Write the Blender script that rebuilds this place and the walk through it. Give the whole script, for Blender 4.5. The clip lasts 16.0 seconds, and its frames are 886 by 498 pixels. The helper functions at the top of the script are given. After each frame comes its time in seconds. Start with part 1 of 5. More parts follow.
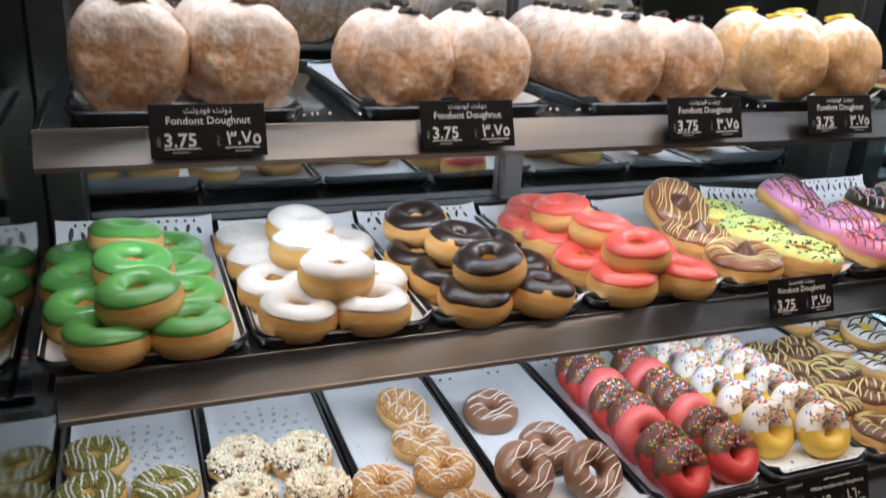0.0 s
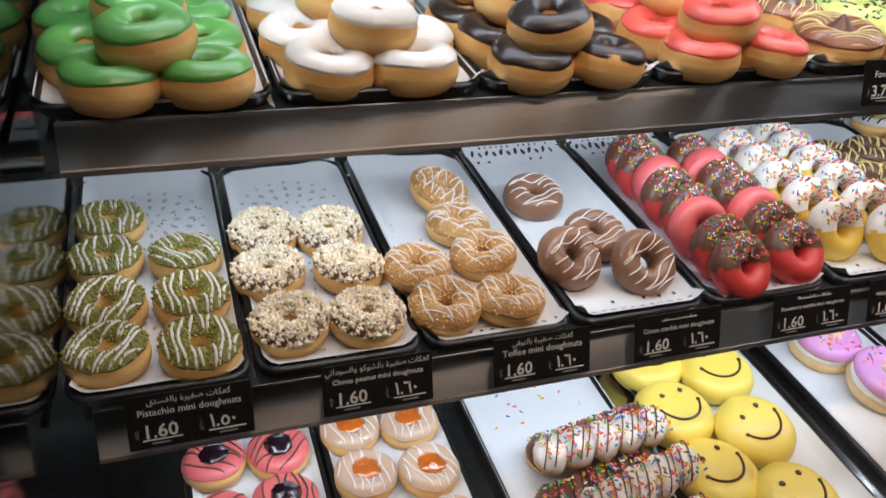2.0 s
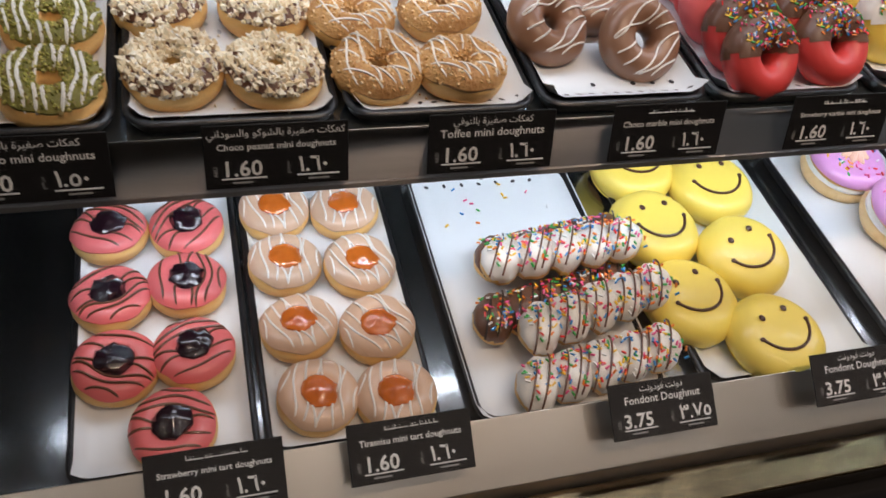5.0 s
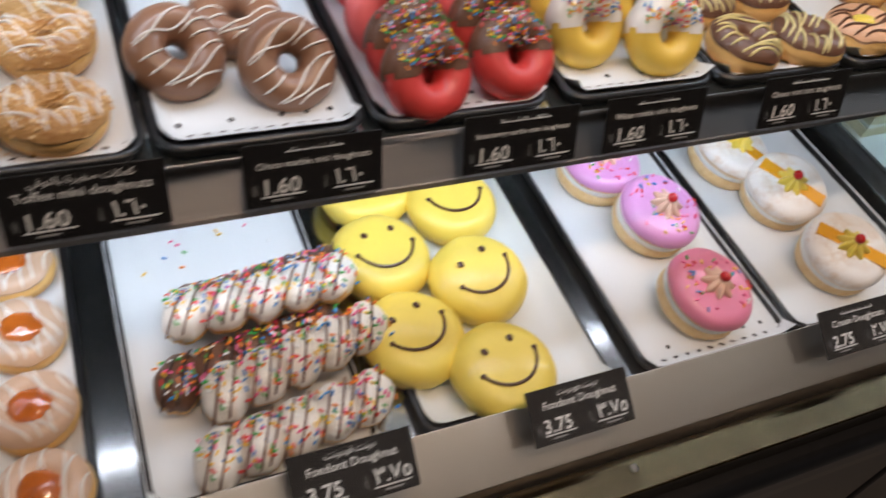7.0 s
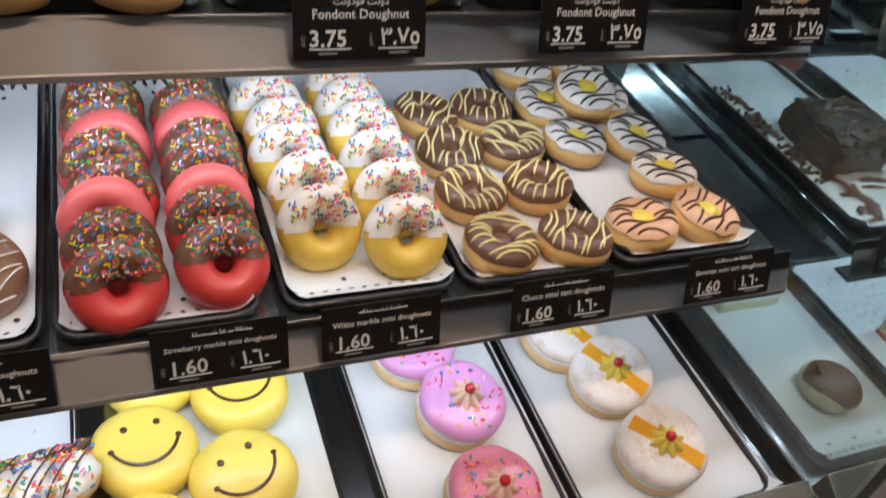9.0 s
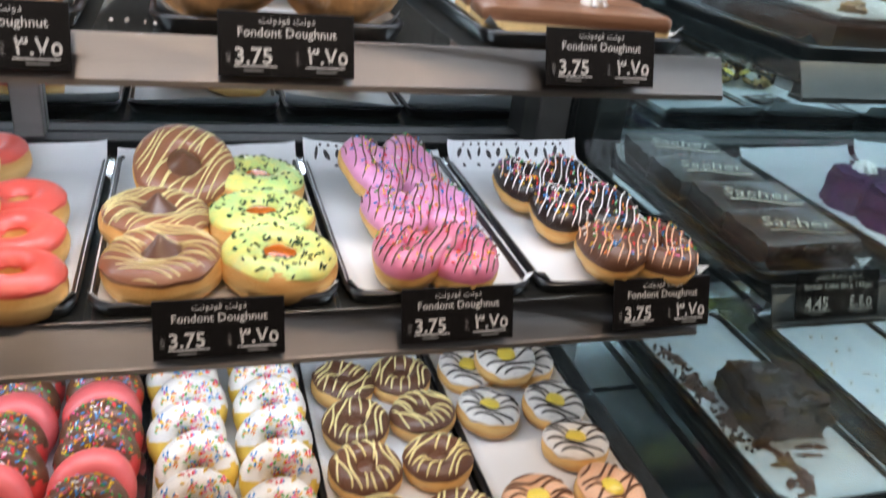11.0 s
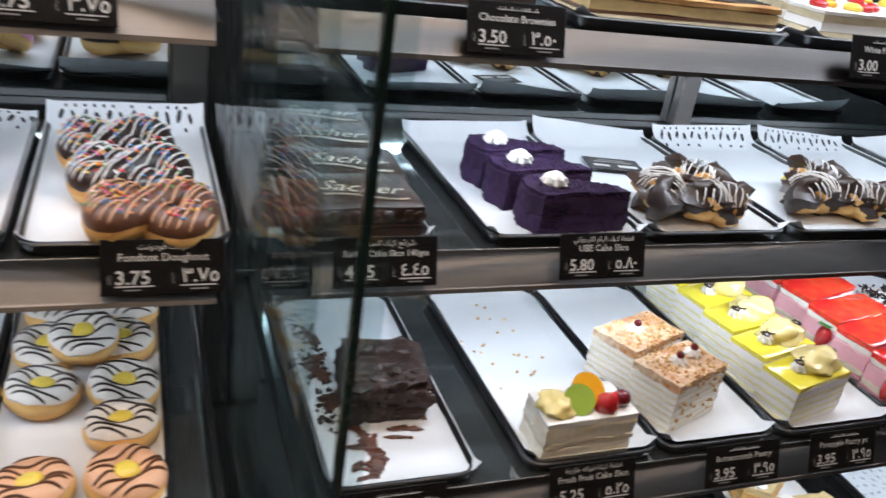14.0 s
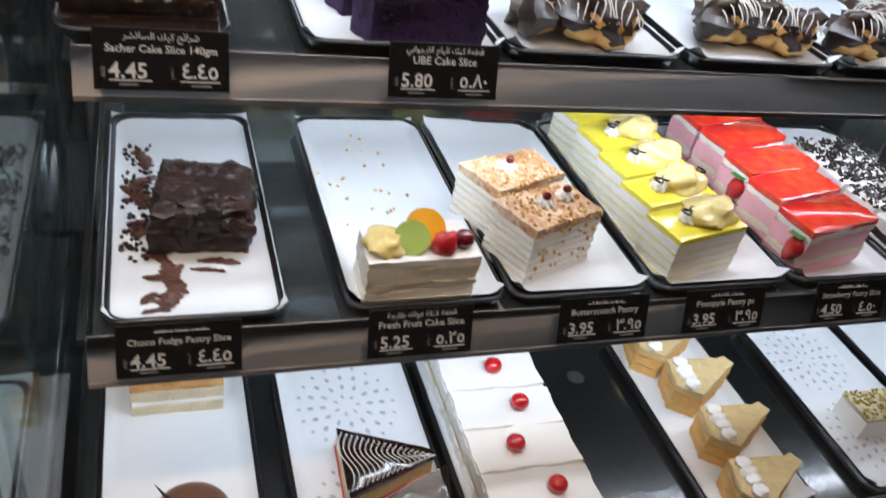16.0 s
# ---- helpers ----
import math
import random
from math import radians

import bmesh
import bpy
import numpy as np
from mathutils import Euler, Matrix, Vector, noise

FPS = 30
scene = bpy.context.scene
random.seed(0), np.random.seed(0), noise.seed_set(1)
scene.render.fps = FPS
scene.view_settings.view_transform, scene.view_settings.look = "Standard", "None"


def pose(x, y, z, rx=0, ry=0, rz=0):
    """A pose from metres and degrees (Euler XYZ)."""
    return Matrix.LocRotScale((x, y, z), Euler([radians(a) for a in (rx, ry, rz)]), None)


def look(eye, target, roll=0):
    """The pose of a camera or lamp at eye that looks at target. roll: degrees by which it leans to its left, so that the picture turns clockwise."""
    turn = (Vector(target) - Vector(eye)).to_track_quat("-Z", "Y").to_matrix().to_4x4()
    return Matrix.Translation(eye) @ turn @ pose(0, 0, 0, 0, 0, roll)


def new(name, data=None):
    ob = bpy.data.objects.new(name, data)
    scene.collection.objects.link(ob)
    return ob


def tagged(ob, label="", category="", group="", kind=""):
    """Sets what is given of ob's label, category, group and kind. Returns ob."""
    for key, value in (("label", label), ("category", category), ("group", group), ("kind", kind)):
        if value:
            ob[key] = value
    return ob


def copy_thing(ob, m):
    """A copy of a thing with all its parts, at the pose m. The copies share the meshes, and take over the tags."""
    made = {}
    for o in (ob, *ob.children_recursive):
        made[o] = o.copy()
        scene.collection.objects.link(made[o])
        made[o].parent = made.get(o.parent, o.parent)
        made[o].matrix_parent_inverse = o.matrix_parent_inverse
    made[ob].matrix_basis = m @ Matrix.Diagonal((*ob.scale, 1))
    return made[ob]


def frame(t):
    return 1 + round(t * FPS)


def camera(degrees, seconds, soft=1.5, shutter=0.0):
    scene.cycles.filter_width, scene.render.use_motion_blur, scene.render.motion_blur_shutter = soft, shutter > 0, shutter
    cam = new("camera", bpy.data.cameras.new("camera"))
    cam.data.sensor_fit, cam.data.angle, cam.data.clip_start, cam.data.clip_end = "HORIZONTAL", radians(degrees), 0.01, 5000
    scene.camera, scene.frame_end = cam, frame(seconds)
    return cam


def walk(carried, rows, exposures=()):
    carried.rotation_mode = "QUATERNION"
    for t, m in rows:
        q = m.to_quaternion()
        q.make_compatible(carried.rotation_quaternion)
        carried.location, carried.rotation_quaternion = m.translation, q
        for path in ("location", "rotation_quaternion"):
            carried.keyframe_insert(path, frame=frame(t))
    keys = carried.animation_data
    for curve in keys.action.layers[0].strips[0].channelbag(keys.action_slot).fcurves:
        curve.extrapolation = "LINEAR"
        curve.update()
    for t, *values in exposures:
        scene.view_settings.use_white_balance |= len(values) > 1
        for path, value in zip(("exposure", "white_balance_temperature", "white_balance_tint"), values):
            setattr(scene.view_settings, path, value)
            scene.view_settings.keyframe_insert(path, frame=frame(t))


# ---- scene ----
cam = camera(57.24, 16.0, soft=1.5, shutter=0.5)
PATH = [
    (0, (0.1053, -0.6939, 1.5522), (0.6326, 0.6094, 1.0293), 3.29),
    (0.5, (0.1130, -0.6679, 1.5301), (0.6286, 0.6050, 0.9270), 3.47),
    (1, (0.1089, -0.6523, 1.5100), (0.6103, 0.5833, 0.8232), 3.85),
    (1.5, (0.1088, -0.6368, 1.4866), (0.5893, 0.5556, 0.7137), 4.75),
    (2, (0.1115, -0.6229, 1.4727), (0.5692, 0.5345, 0.6355), 5.71),
    (2.5, (0.1208, -0.5937, 1.4595), (0.5726, 0.5316, 0.5766), 6.78),
    (3, (0.1283, -0.5571, 1.4402), (0.5848, 0.5304, 0.5134), 7.77),
    (3.5, (0.1458, -0.5392, 1.4191), (0.5981, 0.4848, 0.4206), 9.27),
    (3.7, (0.1525, -0.5361, 1.4098), (0.5951, 0.4600, 0.3793), 10.04),
    (5.8, (0.2666, -0.5498, 1.3510), (0.6625, 0.3644, 0.2296), 12.64),
    (6, (0.2811, -0.5471, 1.3491), (0.7066, 0.3572, 0.2306), 13.27),
    (6.5, (0.3458, -0.5363, 1.3557), (0.8302, 0.3420, 0.2404), 13.74),
    (7, (0.4356, -0.5134, 1.3706), (0.9833, 0.3326, 0.2596), 14.74),
    (7.5, (0.5365, -0.4992, 1.3909), (1.1011, 0.3520, 0.2924), 13.64),
    (8, (0.5946, -0.4976, 1.4060), (1.1771, 0.3918, 0.3478), 12.96),
    (8.2, (0.6198, -0.5041, 1.4113), (1.1922, 0.4073, 0.3665), 12.75),
    (10.3, (0.7547, -0.5719, 1.4959), (1.2450, 0.6177, 0.7249), 8.43),
    (10.5, (0.7745, -0.5750, 1.4983), (1.2587, 0.6379, 0.7605), 7.82),
    (11, (0.8409, -0.5700, 1.5334), (1.2710, 0.7038, 0.8681), 6.63),
    (11.5, (0.8888, -0.5641, 1.5568), (1.2477, 0.7668, 0.9654), 5.57),
    (12, (0.9522, -0.5819, 1.5467), (1.2906, 0.7657, 0.9815), 5.25),
    (12.5, (1.0546, -0.6256, 1.5430), (1.4402, 0.7011, 0.9588), 6.70),
    (13, (1.1123, -0.6636, 1.5359), (1.5554, 0.6336, 0.9270), 7.40),
    (13.5, (1.1554, -0.6728, 1.5254), (1.6408, 0.6007, 0.8988), 7.71),
    (14, (1.2279, -0.6501, 1.5214), (1.7531, 0.5968, 0.8738), 9.02),
    (14.5, (1.3088, -0.6292, 1.5133), (1.8478, 0.5920, 0.8290), 10.10),
    (15, (1.3555, -0.6170, 1.4983), (1.8934, 0.5699, 0.7554), 10.64),
    (15.5, (1.3867, -0.6228, 1.4795), (1.9065, 0.5325, 0.6764), 10.94),
    (16, (1.4338, -0.6325, 1.4638), (1.9279, 0.4865, 0.5956), 12.21),
]
EXPO = [(0.0, 0.0), (16.0, 0.0)]
walk(cam, [(t, look(eye, target, roll)) for t, eye, target, roll in PATH], EXPO)

# ---- light ----
world = bpy.data.worlds.new("shop_air")
scene.world = world
world.use_nodes = True
world.node_tree.nodes["Background"].inputs[0].default_value = (0.9, 0.95, 1.0, 1)
world.node_tree.nodes["Background"].inputs[1].default_value = 0.05


def area(name, x, y, z, sx, sy, watts, colour, rx=0.0, rz=0.0, spread=180):
    data = bpy.data.lights.new(name, "AREA")
    data.shape, data.size, data.size_y, data.energy, data.color, data.spread = "RECTANGLE", sx, sy, watts, colour, radians(spread)
    ob = new(name, data)
    ob.matrix_world = pose(x, y, z, rx, 0, rz)
    return ob


COOL, WARM = (0.81, 0.87, 1.0), (1.0, 0.73, 0.54)
CASES = ((0.0, 1.318), (1.345, 2.75))
LED_TOP, LED_SHELF, LED_MID, LED_LOW, SHOP, SPOT = 4.3, 2.0, 1.75, 2.4, 1.6, 1.1
for x0, x1 in CASES:
    mid, long = (x0 + x1) / 2, x1 - x0 - 0.08
    k = long / 1.24 * (1.0 if x0 < 1 else 1.32)
    area("led_top", mid, 0.08, 1.735, long, 0.05, LED_TOP * k, COOL, 8)
    area("led_shelf", mid, 0.085, 1.352, long, 0.02, LED_SHELF * k, COOL, 30)
    cutoff = 0.14 if x0 < 1 else 0.0
    for y, z, watts, tilt in ((0.03, 1.137, LED_MID, 40), (-0.075, 0.928, LED_LOW, 52)):
        area("led_shelf", mid - cutoff / 2, y, z, long - cutoff, 0.02, watts * k * (1 - cutoff / long) * (0.68 if x0 > 1 and y < 0 else 1.0), COOL, tilt)
# unseen square lamps, added overhead to fill the fronts of the cases
for x in (-0.6, 0.5, 1.6, 2.7):
    area("shop_fill_light", x, -1.5, 2.76, 0.55, 0.55, SHOP, (1.0, 0.91, 0.90))
for x, k in ((0.12, 0.35), (0.52, 0.9), (0.93, 1.15), (1.34, 1.0), (2.1, 0.8)):
    area("downlight", x, -0.64, 2.74, 0.09, 0.09, SPOT * k, WARM, 15, 0, 75)

# ---- materials ----
MATS = {}


def mat(name, base, rough=0.5, metal=0.0, vary=0.12, scale=60.0, bump=0.0, bscale=220.0, stretch=(1, 1, 1), coat=0.0, sss=0.0, tint=None, spots=0.5, spec=0.5):
    """A surface with two scales of colour variation and a fine relief."""
    if name in MATS:
        return MATS[name]
    m = bpy.data.materials.new(name)
    m.use_nodes = True
    t = m.node_tree
    b = t.nodes["Principled BSDF"]
    b.inputs["Roughness"].default_value, b.inputs["Metallic"].default_value = rough, metal
    b.inputs["Coat Weight"].default_value = coat
    b.inputs["Specular IOR Level"].default_value = spec
    b.inputs["Coat Roughness"].default_value = 0.12
    if sss:
        b.inputs["Subsurface Weight"].default_value = sss
        b.inputs["Subsurface Radius"].default_value = (0.006, 0.004, 0.002)
        b.inputs["Subsurface Scale"].default_value = 0.6
    co = t.nodes.new("ShaderNodeTexCoord")
    mp = t.nodes.new("ShaderNodeMapping")
    mp.inputs["Scale"].default_value = stretch
    t.links.new(co.outputs["Object"], mp.inputs["Vector"])
    small, large = t.nodes.new("ShaderNodeTexNoise"), t.nodes.new("ShaderNodeTexNoise")
    small.inputs["Scale"].default_value, large.inputs["Scale"].default_value = scale * 4, scale * 0.6
    small.inputs["Detail"].default_value = 6
    mix = t.nodes.new("ShaderNodeMath")
    mix.operation = "MULTIPLY_ADD"
    mix.inputs[1].default_value = 0.45
    add = t.nodes.new("ShaderNodeMath")
    add.operation = "MULTIPLY"
    add.inputs[1].default_value = 0.55
    for n in (small, large):
        t.links.new(mp.outputs["Vector"], n.inputs["Vector"])
    t.links.new(large.outputs["Fac"], add.inputs[0])
    t.links.new(small.outputs["Fac"], mix.inputs[0])
    t.links.new(add.outputs[0], mix.inputs[2])
    ramp = t.nodes.new("ShaderNodeValToRGB")
    other = tint or tuple(c * (1 - 2.2 * vary) for c in base)
    ramp.color_ramp.elements[0].position, ramp.color_ramp.elements[1].position = spots - 0.16, spots + 0.14
    ramp.color_ramp.elements[0].color = (*other, 1)
    ramp.color_ramp.elements[1].color = (*base, 1)
    t.links.new(mix.outputs[0], ramp.inputs[0])
    t.links.new(ramp.outputs[0], b.inputs["Base Color"])
    if bump:
        fine, bp = t.nodes.new("ShaderNodeTexNoise"), t.nodes.new("ShaderNodeBump")
        fine.inputs["Scale"].default_value, fine.inputs["Detail"].default_value = bscale, 5
        bp.inputs["Strength"].default_value, bp.inputs["Distance"].default_value = bump, 0.002
        t.links.new(mp.outputs["Vector"], fine.inputs["Vector"])
        t.links.new(fine.outputs["Fac"], bp.inputs["Height"])
        t.links.new(bp.outputs["Normal"], b.inputs["Normal"])
    MATS[name] = m
    return m


def speckle(name, colours, rough=0.4):
    """Each loose piece takes one of the colours."""
    m = bpy.data.materials.new(name)
    m.use_nodes = True
    t = m.node_tree
    b = t.nodes["Principled BSDF"]
    b.inputs["Roughness"].default_value = rough
    geo, ramp = t.nodes.new("ShaderNodeNewGeometry"), t.nodes.new("ShaderNodeValToRGB")
    ramp.color_ramp.interpolation = "CONSTANT"
    while len(ramp.color_ramp.elements) < len(colours):
        ramp.color_ramp.elements.new(0.5)
    for i, c in enumerate(colours):
        ramp.color_ramp.elements[i].position = i / len(colours)
        ramp.color_ramp.elements[i].color = (*c, 1)
    t.links.new(geo.outputs["Random Per Island"], ramp.inputs[0])
    t.links.new(ramp.outputs[0], b.inputs["Base Color"])
    return m


def baked(name, low, band, high, z0, z1):
    """Fried dough: brown faces with the pale ring round the middle."""
    m = mat(name, band, 0.55, 0, 0.1, 50, 0.25, 400, sss=0.0)
    t = m.node_tree
    b = t.nodes["Principled BSDF"]
    co = next(n for n in t.nodes if n.type == "TEX_COORD")
    sep, rng, ramp = t.nodes.new("ShaderNodeSeparateXYZ"), t.nodes.new("ShaderNodeMapRange"), t.nodes.new("ShaderNodeValToRGB")
    noise_tex, add = t.nodes.new("ShaderNodeTexNoise"), t.nodes.new("ShaderNodeMath")
    noise_tex.inputs["Scale"].default_value = 70
    rng.inputs["From Min"].default_value, rng.inputs["From Max"].default_value = z0, z1
    t.links.new(co.outputs["Object"], sep.inputs[0])
    t.links.new(co.outputs["Object"], noise_tex.inputs["Vector"])
    t.links.new(sep.outputs["Z"], rng.inputs["Value"])
    add.operation = "MULTIPLY_ADD"
    add.inputs[1].default_value = 0.3
    t.links.new(noise_tex.outputs["Fac"], add.inputs[0])
    t.links.new(rng.outputs[0], add.inputs[2])
    e = ramp.color_ramp.elements
    e[0].position, e[0].color = 0.2, (*low, 1)
    e[1].position, e[1].color = 0.95, (*high, 1)
    mid = e.new(0.72)
    mid.color = (*band, 1)
    t.links.new(add.outputs[0], ramp.inputs[0])
    t.links.new(ramp.outputs[0], b.inputs["Base Color"])
    return m


def glass(name, tint, gloss, rough=0.0, base_gloss=0.04, mist=0.0):
    """Clear sheet: the view through it, and a reflection that grows towards grazing angles."""
    m = bpy.data.materials.new(name)
    m.use_nodes = True
    t = m.node_tree
    out = t.nodes["Material Output"]
    t.nodes.remove(t.nodes["Principled BSDF"])
    tr, gl, mx, fr, pw, ad = (t.nodes.new(k) for k in ("ShaderNodeBsdfTransparent", "ShaderNodeBsdfGlossy", "ShaderNodeMixShader", "ShaderNodeLayerWeight", "ShaderNodeMath", "ShaderNodeMath"))
    tr.inputs[0].default_value = (*tint, 1)
    gl.inputs["Roughness"].default_value = rough
    pw.operation, ad.operation, ad.use_clamp = "POWER", "MULTIPLY_ADD", True
    pw.inputs[1].default_value, ad.inputs[1].default_value, ad.inputs[2].default_value = 4.0, gloss, base_gloss
    t.links.new(fr.outputs["Facing"], pw.inputs[0])
    t.links.new(pw.outputs[0], ad.inputs[0])
    t.links.new(ad.outputs[0], mx.inputs[0])
    t.links.new(tr.outputs[0], mx.inputs[1])
    t.links.new(gl.outputs[0], mx.inputs[2])
    t.links.new(mx.outputs[0], out.inputs[0])
    if mist:
        co, mp, nz, rp, df, veil = (t.nodes.new(k) for k in ("ShaderNodeTexCoord", "ShaderNodeMapping", "ShaderNodeTexNoise", "ShaderNodeMapRange", "ShaderNodeBsdfDiffuse", "ShaderNodeMixShader"))
        mp.inputs["Scale"].default_value = (1, 3.0, 1.2)
        nz.inputs["Scale"].default_value, nz.inputs["Detail"].default_value = 5.0, 7
        rp.inputs["From Min"].default_value, rp.inputs["From Max"].default_value = 0.38, 0.72
        rp.inputs["To Max"].default_value = mist
        df.inputs[0].default_value = (0.62, 0.72, 0.73, 1)
        t.links.new(co.outputs["Object"], mp.inputs["Vector"])
        t.links.new(mp.outputs["Vector"], nz.inputs["Vector"])
        t.links.new(nz.outputs["Fac"], rp.inputs["Value"])
        t.links.new(rp.outputs[0], veil.inputs[0])
        t.links.new(mx.outputs[0], veil.inputs[1])
        t.links.new(df.outputs[0], veil.inputs[2])
        t.links.new(veil.outputs[0], out.inputs[0])
    return m


STEEL = mat("brushed_steel", (0.27, 0.255, 0.247), 0.42, 1.0, 0.05, 30, 0.10, 260, (0.03, 1, 6))
grain = STEEL.node_tree.nodes.new("ShaderNodeTangent")
grain.direction_type, grain.axis = "RADIAL", "X"
STEEL.node_tree.nodes["Principled BSDF"].inputs["Anisotropic"].default_value = 1.0
STEEL.node_tree.links.new(grain.outputs[0], STEEL.node_tree.nodes["Principled BSDF"].inputs["Tangent"])
BRONZE = mat("bronze_strip", (0.10, 0.073, 0.04), 0.24, 1.0, 0.25, 60, 0.08, 200)
PLATE = mat("deck_plate", (0.60, 0.55, 0.48), 0.34, 1.0, 0.03, 20, 0.04, 300, (0.1, 1, 1))
DECK = mat("polished_steel", (0.55, 0.56, 0.57), 0.17, 1.0, 0.12, 12, 0.03, 90)
SHELF = mat("dark_steel", (0.36, 0.40, 0.41), 0.06, 0.9, 0.15, 12, 0.015, 40)
FRAME = mat("dark_frame", (0.05, 0.052, 0.055), 0.3, 0.6, 0.15, 20)
POST = mat("grey_post", (0.11, 0.108, 0.102), 0.32, 0.8, 0.15, 12)
BLACK = mat("black_laminate", (0.007, 0.007, 0.008), 0.45, 0, 0.2, 20, spec=0.25)
WOODY = mat("brown_laminate", (0.03, 0.018, 0.016), 0.5, 0, 0.15, 18, 0, 200, (0.2, 1, 3))
MIRROR = mat("mirror", (0.74, 0.79, 0.80), 0.02, 1.0, 0.03, 4)
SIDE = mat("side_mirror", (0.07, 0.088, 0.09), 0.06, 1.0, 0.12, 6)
CLEAR = glass("clear_glass", (0.985, 0.99, 0.985), 0.2, 0.0, 0.008)
PARTITION = glass("partition_glass", (0.84, 0.90, 0.90), 0.28, 0.0, 0.035, 0.006)
EDGE = mat("glass_edge", (0.01, 0.025, 0.022), 0.15, 0, 0.2, 20)
TRAY = mat("black_tray", (0.012, 0.012, 0.014), 0.28, 0, 0.25, 60, 0.1, 500)
PAPER = mat("white_paper", (0.75, 0.785, 0.815), 0.5, 0, 0.03, 14, 0.1, 260)
HOLE = mat("lace_hole", (0.03, 0.03, 0.035), 0.5)
CARD = mat("black_card", (0.010, 0.009, 0.009), 0.42, 0, 0.15, 40, spec=0.22)
INK = mat("white_ink", (0.78, 0.78, 0.76), 0.5, 0, 0.04, 60)
GREYINK = mat("grey_ink", (0.35, 0.35, 0.34), 0.5, 0, 0.1, 60)
WALL = mat("shop_wall", (0.5, 0.44, 0.37), 0.7, 0, 0.06, 3, 0.1, 60)
DARKWALL = mat("kitchen_wall", (0.05, 0.05, 0.05), 0.6, 0, 0.15, 3)
FLOOR = mat("shop_floor", (0.55, 0.5, 0.44), 0.3, 0, 0.08, 3)
CEIL = mat("shop_ceiling", (0.75, 0.74, 0.72), 0.8, 0, 0.04, 3)
LEDM = mat("led_diffuser", (0.9, 0.9, 0.9), 0.5, 0, 0.02, 10)

DOUGH = baked("fried_dough", (0.52, 0.22, 0.05), (0.86, 0.56, 0.21), (0.70, 0.37, 0.11), -0.004, 0.03)
def dusted(name, brown, pale, z0, z1, soft):
    """Fried bun with icing sugar: thick on its upper edge, patches elsewhere."""
    m = mat(name, brown, 0.62, 0, 0.2, 38, 0.8, 130)
    t = m.node_tree
    co = next(n for n in t.nodes if n.type == "TEX_COORD")
    old = t.nodes["Principled BSDF"].inputs["Base Color"].links[0].from_socket
    sep, rng, n1, ad, ramp, mx = (t.nodes.new(k) for k in ("ShaderNodeSeparateXYZ", "ShaderNodeMapRange", "ShaderNodeTexNoise", "ShaderNodeMath", "ShaderNodeValToRGB", "ShaderNodeMix"))
    t.links.new(co.outputs["Object"], sep.inputs[0])
    t.links.new(co.outputs["Object"], n1.inputs["Vector"])
    n1.inputs["Scale"].default_value, n1.inputs["Detail"].default_value = 70, 10
    n1.inputs["Roughness"].default_value = 0.72
    rng.inputs["From Min"].default_value, rng.inputs["From Max"].default_value = z0, z1
    rng.inputs["To Max"].default_value = 0.36
    t.links.new(sep.outputs["Z"], rng.inputs["Value"])
    t.links.new(n1.outputs["Fac"], ad.inputs[0])
    t.links.new(rng.outputs[0], ad.inputs[1])
    e = ramp.color_ramp.elements
    e[0].position, e[1].position = soft
    e[0].color, e[1].color = (0.05, 0.05, 0.05, 1), (1, 1, 1, 1)
    t.links.new(ad.outputs[0], ramp.inputs[0])
    mx.data_type = "RGBA"
    t.links.new(ramp.outputs[0], mx.inputs[0])
    t.links.new(old, mx.inputs[6])
    mx.inputs[7].default_value = (*pale, 1)
    t.links.new(mx.outputs[2], t.nodes["Principled BSDF"].inputs["Base Color"])
    return m


BUN = dusted("dusted_bun", (0.60, 0.29, 0.11), (0.90, 0.80, 0.71), 0.004, 0.054, (0.45, 0.84))
BUNB = dusted("golden_bun", (0.80, 0.46, 0.18), (0.92, 0.84, 0.72), 0.018, 0.050, (0.53, 0.80))
SUGAR = mat("sugar_dust", (0.88, 0.84, 0.8), 0.75, 0, 0.05, 90, 0.4, 400, tint=(0.66, 0.46, 0.28), spots=0.4)
def icing(name, c, rough=0.26, vary=0.06, bump=0.08):
    return mat(name, c, rough + 0.12, 0, vary, 45, bump, 120, coat=0.16)
GREEN = icing("green_icing", (0.13, 0.40, 0.09), 0.2, 0.1)
WHITE = icing("white_icing", (0.84, 0.8, 0.74))
COCOA = icing("piped_chocolate", (0.075, 0.026, 0.012), 0.25, 0.1)
DARK = icing("dark_chocolate", (0.028, 0.016, 0.012), 0.22, 0.15)
MILK = icing("milk_chocolate", (0.15, 0.065, 0.035), 0.28, 0.1)
TAN = icing("caramel_chocolate", (0.30, 0.155, 0.092), 0.2, 0.1)
PINK = icing("coral_icing", (0.83, 0.12, 0.09))
BLUSH = icing("blush_icing", (0.8, 0.17, 0.17), 0.3)
CARAMEL = icing("caramel_icing", (0.31, 0.125, 0.06), 0.24)
PALEYEL = icing("pale_yellow", (0.86, 0.74, 0.34), 0.34)
RED = icing("strawberry_red", (0.70, 0.06, 0.055), 0.3)
ROSE = icing("rose_icing", (0.78, 0.14, 0.14), 0.32)
MAGENTA = icing("magenta_icing", (0.80, 0.34, 0.58), 0.22)
HOTPINK = icing("hot_pink_icing", (0.85, 0.25, 0.40), 0.22)
LILAC = icing("lilac_icing", (0.72, 0.33, 0.66), 0.22)
YELLOW = icing("yellow_icing", (0.90, 0.70, 0.12), 0.3, 0.05)
